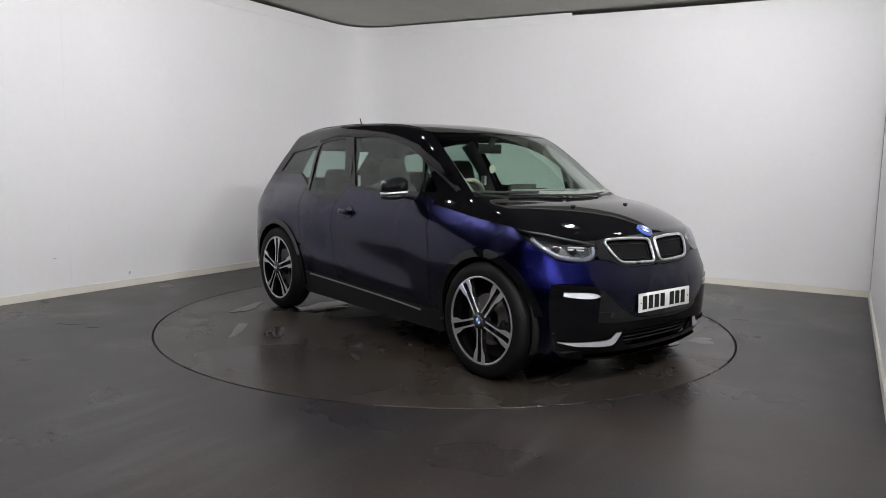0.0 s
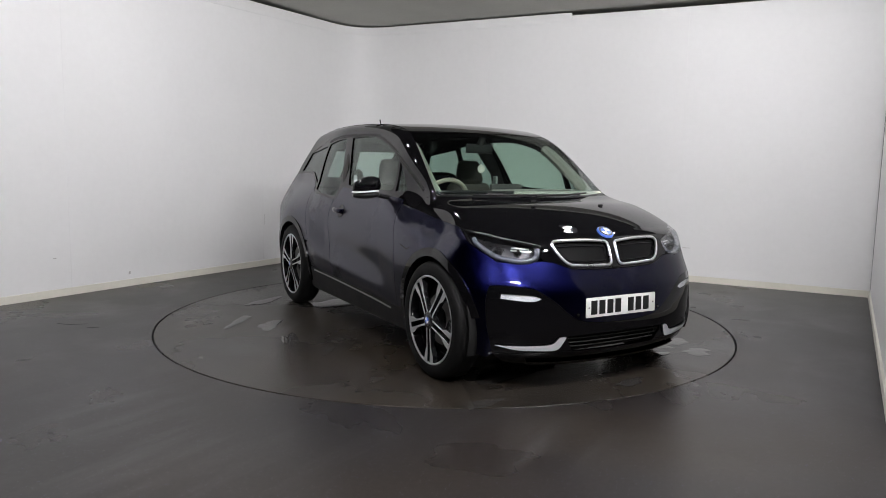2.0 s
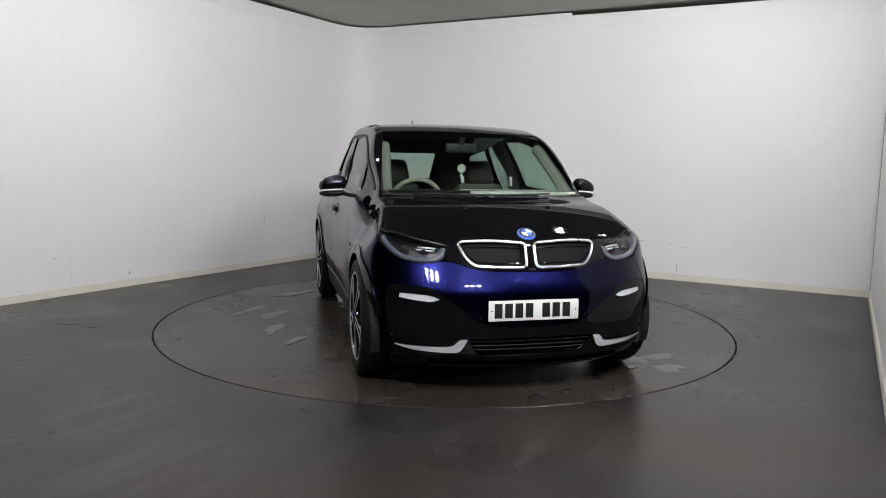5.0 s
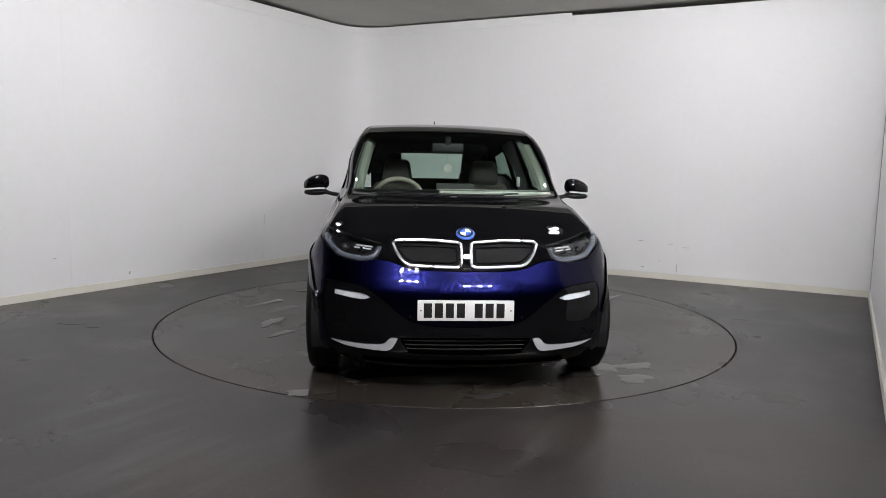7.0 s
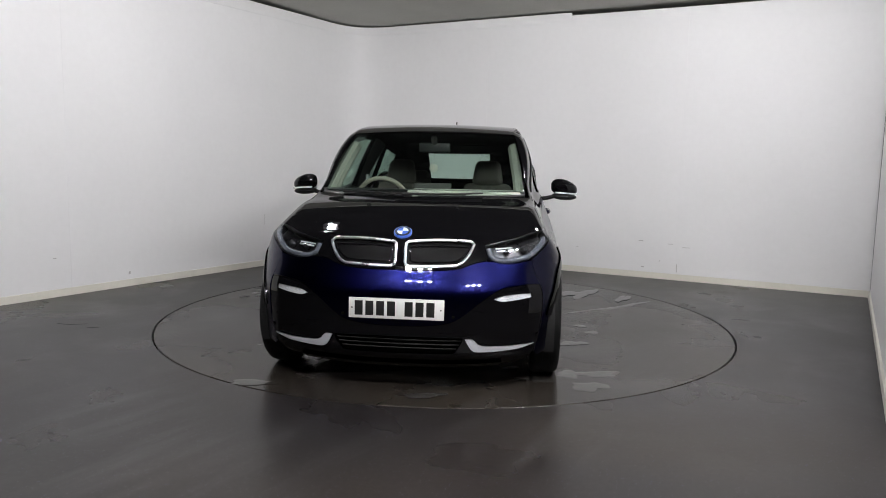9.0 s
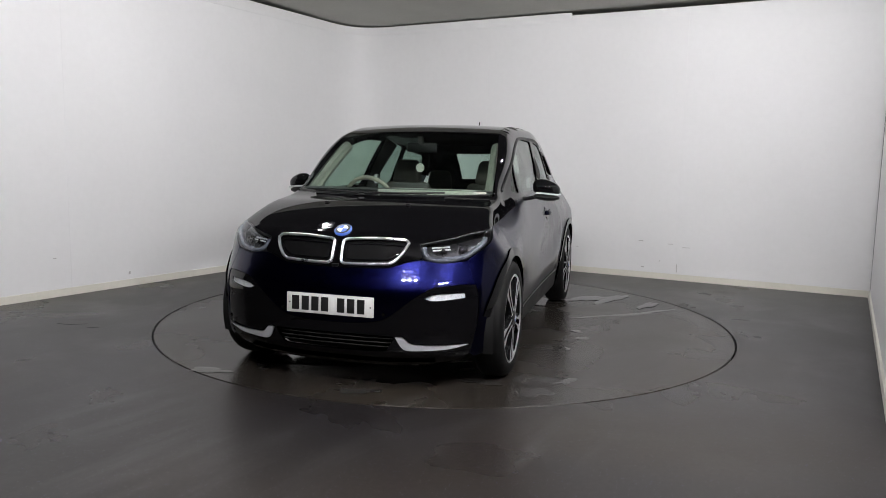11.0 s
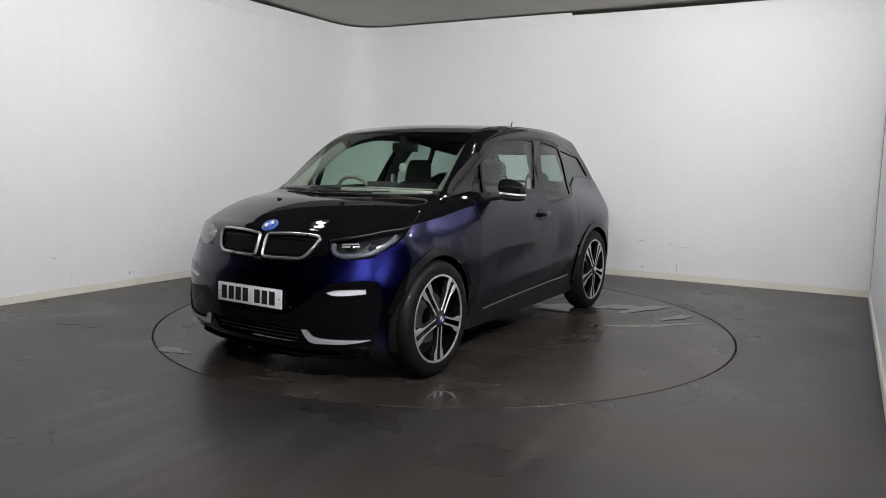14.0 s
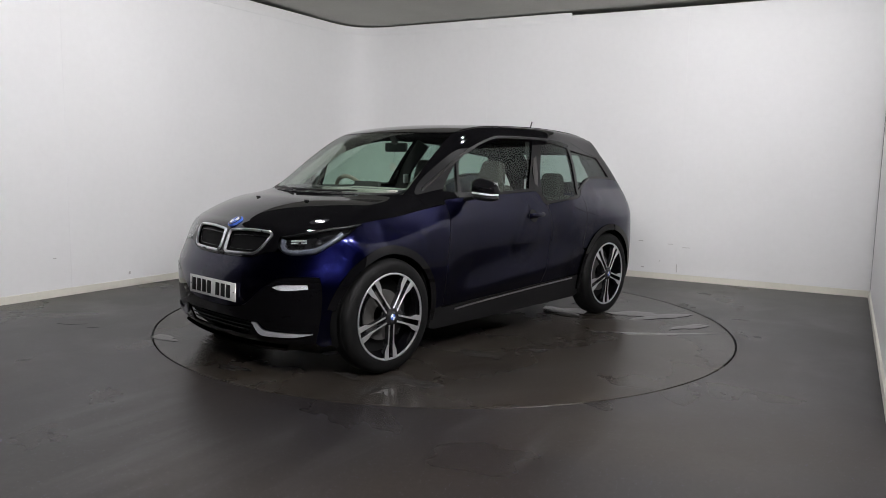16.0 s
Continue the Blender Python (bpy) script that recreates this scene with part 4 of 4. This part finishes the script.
def build_wheels():
    first = None
    for s in (1, -1):
        for cy, turn in ((AXLE_F, 0.0), (AXLE_R, 36.0 if s < 0 else 0.0)):
            face = 0.888 if cy == AXLE_F else 0.892
            m = Matrix.Translation((s * face, cy, WHEEL_R)) @ Matrix.Rotation(0 if s > 0 else math.pi, 4, "Z") @ Matrix.Rotation(radians(180 + turn), 4, "X")
            wheel = new("wheel")
            wheel.parent = car
            tagged(wheel, "twin-spoke alloy wheel with low black tyre")
            wheel.matrix_local = m
            if first is None:
                first = wheel
                part("tyre", lathe_bm([(0.262, -0.004), (0.272, 0.006), (0.300, 0.008), (0.325, 0.002), (0.341, -0.012), (0.349, -0.035), (0.350, -0.06), (0.350, -0.12), (0.347, -0.145), (0.33, -0.165), (0.28, -0.17)], 96), RUBBER, wheel, "black low-profile tyre")
                for gx in (-0.055, -0.09, -0.125):
                    part("tread_groove", lathe_bm([(0.3506, gx - 0.004), (0.3506, gx + 0.004), (0.349, gx + 0.004), (0.349, gx - 0.004)], 64, closed=True), INK, wheel)
                part("rim", lathe_bm([(0.2655, -0.004), (0.2660, 0.002), (0.2600, 0.0045), (0.2540, 0.002), (0.2535, -0.006)], 96), SILVER, wheel, "machined silver rim edge")
                part("barrel", lathe_bm([(0.2535, -0.004), (0.245, -0.03), (0.235, -0.06), (0.23, -0.15)], 72), BLACK, wheel)
                part("barrel_back", lathe_bm([(0.232, -0.118), (0.04, -0.118)], 48), INK, wheel)
                part("brake_disc", lathe_bm([(0.155, -0.075), (0.155, -0.085), (0.07, -0.085), (0.07, -0.075)], 56, closed=True), BRAKE, wheel)
                cal = part("brake_caliper", box_bm(-0.105, -0.055, -0.075, 0.075, 0.095, 0.175, 0.012), DARKALLOY, wheel)
                cal.rotation_euler = (radians(62), 0, 0)
                for k in range(5):
                    for side, face in ((1, True), (-1, True), (1, False), (-1, False)):
                        bm = spoke_bm(face)
                        if side < 0:
                            for v in bm.verts:
                                v.co.y *= -1
                            bmesh.ops.reverse_faces(bm, faces=bm.faces[:])
                        bmesh.ops.rotate(bm, verts=bm.verts[:], cent=(0, 0, 0), matrix=Matrix.Rotation(radians(72 * k), 3, "X"))
                        part("spoke_face" if face else "spoke", bm, SILVER if face else DARKALLOY, wheel, smooth=False)
                hub = part("hub", lathe_bm([(0.0, 0.014), (0.040, 0.014), (0.052, 0.010), (0.058, -0.01), (0.058, -0.03)], 40), DARKALLOY, wheel)
                part("hub_cap", lathe_bm([(0.0, 0.019), (0.030, 0.018), (0.034, 0.013)], 32), BADGEBLACK, hub, "black hub cap with a blue and white disc")
                for k in range(4):
                    bm = bmesh.new()
                    arcs = [(math.cos(a), math.sin(a)) for a in np.linspace(k * math.pi / 2, (k + 1) * math.pi / 2, 7)]
                    hi = [bm.verts.new((0.0212, 0, 0))] + [bm.verts.new((0.0206, 0.019 * c, 0.019 * q)) for c, q in arcs]
                    lo = [bm.verts.new((0.0180, v.co.y, v.co.z)) for v in hi]
                    bm.faces.new(hi)
                    bm.faces.new(lo[::-1])
                    for i in range(len(hi)):
                        j = (i + 1) % len(hi)
                        bm.faces.new((hi[j], hi[i], lo[i], lo[j]))
                    bmesh.ops.recalc_face_normals(bm, faces=bm.faces[:])
                    part("cap_quarter", bm, BADGEWHITE if k % 2 else BADGEBLUE, hub, smooth=False)
                for k in range(5):
                    part("bolt", lathe_bm([(0.0, 0.010), (0.008, 0.009), (0.009, 0.0)], 12), DARKALLOY, wheel).matrix_local = Matrix.Rotation(radians(72 * k + 36), 4, "X") @ Matrix.Translation((0, 0, 0.043))
            else:
                for o in first.children:
                    c = o.copy()
                    scene.collection.objects.link(c)
                    c.parent = wheel
                    for o2 in o.children:
                        c2 = o2.copy()
                        scene.collection.objects.link(c2)
                        c2.parent = c
            # dark liner of the wheel well
            bm = bmesh.new()
            A = [bm.verts.new((s * 0.855, cy - 0.392 * math.cos(a), WHEEL_R + 0.392 * math.sin(a))) for a in np.linspace(-0.35, math.pi + 0.35, 30)]
            B = [bm.verts.new((s * 0.56, v.co.y, v.co.z)) for v in A]
            for i in range(29):
                bm.faces.new((A[i], A[i + 1], B[i + 1], B[i]))
            bm.faces.new(B)
            part("wheel_liner", bm, INK, car)


def seat(x, y, w, parent, back_h=0.62):
    """A padded seat: cushion, backrest and headrest."""
    z = 0.50
    cushion = part("seat", box_bm(x - w / 2, x + w / 2, y - 0.26, y + 0.26, z - 0.10, z + 0.04, 0.05, 4), CLOTH, parent, "grey-beige cloth seat")
    bm = box_bm(-w / 2, w / 2, -0.06, 0.06, 0, back_h, 0.055, 4)
    for v in bm.verts:
        v.co.x *= 1 - 0.22 * max(0.0, v.co.z / back_h) ** 2
    b = part("backrest", bm, CLOTH, cushion)
    b.matrix_local = pose(x, y + 0.22, z, -14)
    bm = box_bm(-0.13, 0.13, -0.05, 0.05, back_h - 0.02, back_h + 0.185, 0.049, 5)
    for v in bm.verts:
        v.co.x *= 1 - 0.25 * max(0.0, (v.co.z - back_h) / 0.19)
    h = part("headrest", bm, CLOTH, cushion)
    h.matrix_local = pose(x, y + 0.22, z, -11)


def build_cabin():
    part("cabin_floor", box_bm(-0.78, 0.78, -1.05, 1.55, 0.19, 0.27, 0.02), CABIN, car)
    part("nose_core", box_bm(-0.50, 0.50, -1.88, -1.15, 0.24, 0.78, 0.05), INK, car)
    part("boot_core", box_bm(-0.52, 0.52, 0.95, 1.62, 0.27, 0.93, 0.05), CABIN, car)
    dash = part("dashboard", box_bm(-0.70, 0.70, -1.26, -0.80, 0.72, 1.015, 0.05, 4), CABIN, car)
    part("dash_shelf", box_bm(-0.10, 0.64, -1.18, -0.86, 1.050, 1.092, 0.012), CREAM, dash, "pale dashboard shelf")
    part("cluster", box_bm(-0.52, -0.22, -0.86, -0.80, 1.01, 1.085, 0.01), CABIN, dash)
    part("screen", box_bm(-0.10, 0.16, -0.88, -0.85, 1.03, 1.13, 0.008), CABIN, dash)
    wheel = part("steering_wheel", tube_bm([(0.185 * math.cos(a), 0, 0.185 * math.sin(a)) for a in np.linspace(0, 2 * math.pi, 41)], 0.016, 10), TANRIM, dash, "taupe leather steering wheel")
    wheel.matrix_local = pose(-0.36, -0.66, 0.985, 24)
    part("airbag_boss", box_bm(-0.085, 0.085, -0.02, 0.02, -0.07, 0.05, 0.02), CABIN, wheel)
    part("wheel_spoke", box_bm(-0.18, 0.18, -0.008, 0.008, -0.03, 0.0, 0.005), CABIN, wheel)
    for x in (-0.36, 0.36):
        seat(x, -0.18, 0.50, car)
        seat(x * 0.95, 0.72, 0.52, car, 0.52)
    mir = part("inner_mirror", box_bm(-0.115, 0.115, -0.56, -0.535, 1.345, 1.415, 0.012, 3), TRIMBLACK, car)
    part("mirror_stem", tube_bm([(0, -0.555, 1.41), (0, -0.60, 1.47)], 0.022, 8), CABIN, mir)
    part("tag_cord", tube_bm([(0.0, -0.56, 1.36), (0.0, -0.578, 1.262)], 0.0015, 5), INK, mir)
    tag = part("mirror_tag", lathe_bm([(0.0, 0.002), (0.030, 0.002), (0.032, 0.0), (0.030, -0.002), (0.0, -0.002)], 24, "z"), CREAM, mir, "round pale tag hanging from the mirror")
    tag.matrix_local = pose(0.0, -0.58, 1.232, 90)
    for s in (1, -1):
        part("pillar_trim", tube_bm([(s * 0.735, 0.22, 0.95), (s * 0.70, 0.25, 1.2), (s * 0.585, 0.36, 1.44)], 0.04, 8, 1.6), CABIN, car)
        part("door_card", box_bm(s * 0.745 - 0.03, s * 0.745 + 0.03, -0.85, 0.75, 0.40, 0.985, 0.025), CLOTH if s > 0 else CABIN, car)
        part("screen_pillar_trim", tube_bm(on_skin("top", spline([(s * 0.675, -1.09), (s * 0.625, -0.86), (s * 0.590, -0.62)], 0.05), -0.080), 0.042, 8, 1.0), PILLAR, car)
        part("belt_buckle", box_bm(s * 0.665 - 0.012, s * 0.665 + 0.012, 0.20, 0.25, 1.08, 1.16, 0.006), FROST, car)


build_sides()
build_nose()
build_headlights()
build_top()
build_tail()
build_mirrors()
build_wheels()
build_cabin()
for ob in car.children:
    ob.matrix_basis = Matrix.Translation((CX, CY, 0)) @ ob.matrix_basis


# ---- floor with its turntable ----
RIM = 2.2486


def annulus_bm(r0, r1, z0, z1, n=160):
    return lathe_bm([(r0, z0), (r0, z1), (r1, z1), (r1, z0)], n, "z", closed=True)


setting("floor", annulus_bm(RIM + 0.0063, 13.0, -0.05, 0.0), FLOOR, "dark grey speckled vinyl floor with smears", "floor")
setting("turntable_pit", prism_bm([(2.6 * math.cos(a), 2.6 * math.sin(a)) for a in np.linspace(0, 2 * math.pi, 48, endpoint=False)], -0.12, -0.06), DARKGAP, "dark pit below the turntable", "pit")
turntable = tagged(part("turntable", lathe_bm([(0.0, -0.05), (RIM - 0.0063, -0.05), (RIM - 0.0063, -0.003), (RIM - 0.0093, 0.0), (0.0, 0.0)], 160, "z"), DISC, None), "round flush turntable with worn grey vinyl top and wet marks", "turntable")

WATER = material("wet_film", (0.030, 0.028, 0.026), 0.10, spread=0.1, scale=10, fine=60, rough_spread=0.03)


def puddle(x, y, a, b, turn, seed):
    """A thin film of water with an uneven edge, highest in the middle."""
    rnd = random.Random(seed)
    ph = [rnd.uniform(0, 6.28) for _ in range(4)]
    bm = bmesh.new()
    rings = []
    for f, z in ((0.0, 0.0014), (0.6, 0.0013), (0.85, 0.0010), (1.0, 0.0003)):
        ring = []
        for k in range(36):
            t = 2 * math.pi * k / 36
            w = f * (1 + 0.22 * math.sin(2 * t + ph[0]) + 0.16 * math.sin(3 * t + ph[1]) + 0.12 * math.sin(5 * t + ph[2]) + 0.07 * math.sin(9 * t + ph[3]))
            px, py = a * w * math.cos(t), b * w * math.sin(t)
            ring.append((x + px * math.cos(turn) - py * math.sin(turn), y + px * math.sin(turn) + py * math.cos(turn), z))
        rings.append(ring)
    mid = bm.verts.new(rings[0][0])
    cols = [[bm.verts.new(p) for p in ring] for ring in rings[1:]]
    for k in range(36):
        j = (k + 1) % 36
        bm.faces.new((mid, cols[0][k], cols[0][j]))
        for A, B in zip(cols, cols[1:]):
            bm.faces.new((A[k], B[k], B[j], A[j]))
    bmesh.ops.recalc_face_normals(bm, faces=bm.faces[:])
    return part("water_patch", bm, WATER, turntable, "thin wet patch on the turntable")


PUDDLES = ((0.92, -1.50, 0.07, 0.05, 0.3), (1.11, -1.46, 0.12, 0.05, 0.1), (1.03, -1.73, 0.10, 0.06, -0.3), (1.28, 0.54, 0.26, 0.025, 0.6), (1.57, 0.78, 0.28, 0.03, 0.8),
           (1.10, -0.13, 0.05, 0.025, 0.0), (1.17, -0.34, 0.07, 0.025, 0.4), (1.02, -0.70, 0.08, 0.04, 0.2), (-0.61, 0.92, 0.26, 0.13, 0.2), (0.88, -0.73, 0.09, 0.04, 0.0),
           (-0.9, -1.98, 0.13, 0.035, 0.3), (-1.38, 0.30, 0.16, 0.05, 1.2), (-1.38, -0.2, 0.16, 0.04, 1.4), (-1.24, -0.58, 0.10, 0.03, 1.0), (-1.55, 0.55, 0.20, 0.03, 0.9),
           (-1.15, 1.26, 0.22, 0.04, 0.5), (0.70, -1.64, 0.10, 0.04, 0.0), (1.05, 1.30, 0.22, 0.07, 0.9), (1.27, 1.36, 0.26, 0.05, 1.1), (1.6, 1.15, 0.22, 0.03, 1.2), (0.60, 0.95, 0.24, 0.12, -0.2), (-0.2, -1.4, 0.4, 0.16, 0.4), (0.2, -0.4, 0.5, 0.2, 0.9), (0.1, -2.05, 0.12, 0.03, 0.1))
for i, (x, y, a, b, t) in enumerate(PUDDLES):
    puddle(x, y, a, b * 1.5, t, i).location.z = 0.00015 * i
SCUFF = material("black_scuff", (0.012, 0.012, 0.012), 0.5)
for pts in (((-2.95, -0.50), (-2.85, -0.53), (-2.72, -0.50)), ((-2.66, -0.62), (-2.58, -0.60))):
    tagged(part("scuff_mark", tube_bm([(x, y, 0.0015) for x, y in spline(pts, 0.03)], 0.006, 6, 0.3), SCUFF), "short black scuff mark on the vinyl floor", "scuff mark", kind="structure")

# ---- skirting, ceiling, lamps ----
setting("baseboard_left", strip([LEFT_END, LC - DL * R0], -1, 0.016, 0, 0.068), TRIM, "cream painted skirting along the white wall", "skirting")
setting("baseboard_corner", strip(bend, -1, 0.016, 0, 0.068), TRIM, "cream painted skirting round the curved corner", "skirting")
setting("baseboard_back", strip([LC + DB * R0, RC], -1, 0.016, 0, 0.068), TRIM, "cream painted skirting below the back wall", "skirting")
setting("baseboard_right", strip([RC, RIGHT_END], -1, 0.016, 0, 0.068), TRIM, "cream painted skirting along the side wall", "skirting")
setting("ceiling", prism_bm([(-9.5, -11), (-9.5, 6), (6, 6), (6, -11)], H + 0.06, H + 0.18), GLOOM, "dark ceiling over the bay", "ceiling")


def soffit_bm():
    """Pale ceiling along the white walls, sagging a little towards the corner."""
    bm = bmesh.new()
    rows = []
    for k in range(61):
        x = -6.0 + 0.2 * k
        u = min(1.0, max(0.0, (x + 2.4) / 1.2))
        z = H + 0.03 - SAG * u * u * (3 - 2 * u)
        edge = 1.7
        rows.append([bm.verts.new(p) for p in ((x, edge, z), (x, 6.0, z), (x, 6.0, z + 0.09), (x, edge, z + 0.09))])
    for A, B in zip(rows, rows[1:]):
        for i in range(4):
            bm.faces.new((A[i], A[(i + 1) % 4], B[(i + 1) % 4], B[i]))
    bm.faces.new(rows[0])
    bm.faces.new(rows[-1][::-1])
    bmesh.ops.recalc_face_normals(bm, faces=bm.faces[:])
    return bm


setting("ceiling_edge", soffit_bm(), CEIL, "uneven grey-white plaster ceiling along the walls", "ceiling")


def ceiling_lamp(x, y):
    lamp = tagged(new("ceiling_lamp"), "small round opal ceiling lamp under an added dark dish that shades the ceiling", "lamp", "ceiling lamps of the bay")
    # unseen dish, added to keep the globe's light off the ceiling
    part("housing", lathe_bm([(0.0, 0.0), (0.05, 0.0), (0.048, -0.02), (0.030, -0.03), (0.060, -0.060), (0.150, -0.085), (0.150, -0.088), (0.055, -0.068), (0.0, -0.068)], 28, "z"), DARKALLOY, lamp)
    part("globe", lathe_bm([(LAMP_R * math.sin(a), -0.07 - LAMP_R + LAMP_R * math.cos(a)) for a in np.linspace(0.2, math.pi - 0.001, 12)], 24, "z"), LIGHT, lamp, "glowing opal globe")
    lamp.location = (x, y, H + 0.03)
    return lamp


LAMP_R = 0.04
LIGHT = glow("lamp_lens", (1.0, 0.98, 1.0), LAMP_POWER)
FLOOD = glow("flood_panel", (1.0, 0.98, 1.0), FLOOD_POWER)


def flood_lamp(x, y):
    """A lamp bar of three lenses that leans towards the bay."""
    lamp = tagged(new("workshop_lamp"), "white lamp bar with three square lenses under the ceiling", "lamp", "lamp bars")
    part("tray", box_bm(-0.33, 0.33, -0.080, 0.080, 0.0, 0.05, 0.01), TRIM, lamp)
    for sx in (-0.24, 0.0, 0.24):
        part("diffuser", box_bm(sx - 0.045, sx + 0.045, -0.045, 0.045, -0.012, -0.001, 0.004), FLOOD, lamp, "glowing square lens")
    for sx in (-0.14, 0.14):
        part("hanger", tube_bm([(sx, 0, 0.04), (sx, 0, 0.20)], 0.006, 6), BRAKE, lamp)
    return lamp


def flood_pose(x, y):
    return Matrix.Translation((x, y, H - 0.14)) @ Matrix.Rotation(math.atan2(-y, -x) - math.pi / 2, 4, "Z") @ Matrix.Rotation(radians(38), 4, "X")


first_flood = None
for x, y in FLOODS:
    if first_flood is None:
        first_flood = flood_lamp(x, y)
        first_flood.matrix_basis = flood_pose(x, y)
    else:
        copy_thing(first_flood, flood_pose(x, y))
first_lamp = None
for x, y in LAMPS:
    if first_lamp is None:
        first_lamp = ceiling_lamp(x, y)
    else:
        copy_thing(first_lamp, Matrix.Translation((x, y, H + 0.03)))


def motions():
    turn = ((0.0, 40.1), (4.0, 19.8), (7.0, 4.38), (9.0, -5.9), (12.0, -21.5), (16.0, -41.7))
    walk(car, [(t, pose(0, 0, 0, 0, 0, a)) for t, a in turn])
    walk(turntable, [(t, pose(0, 0, 0, 0, 0, a)) for t, a in turn])


motions()
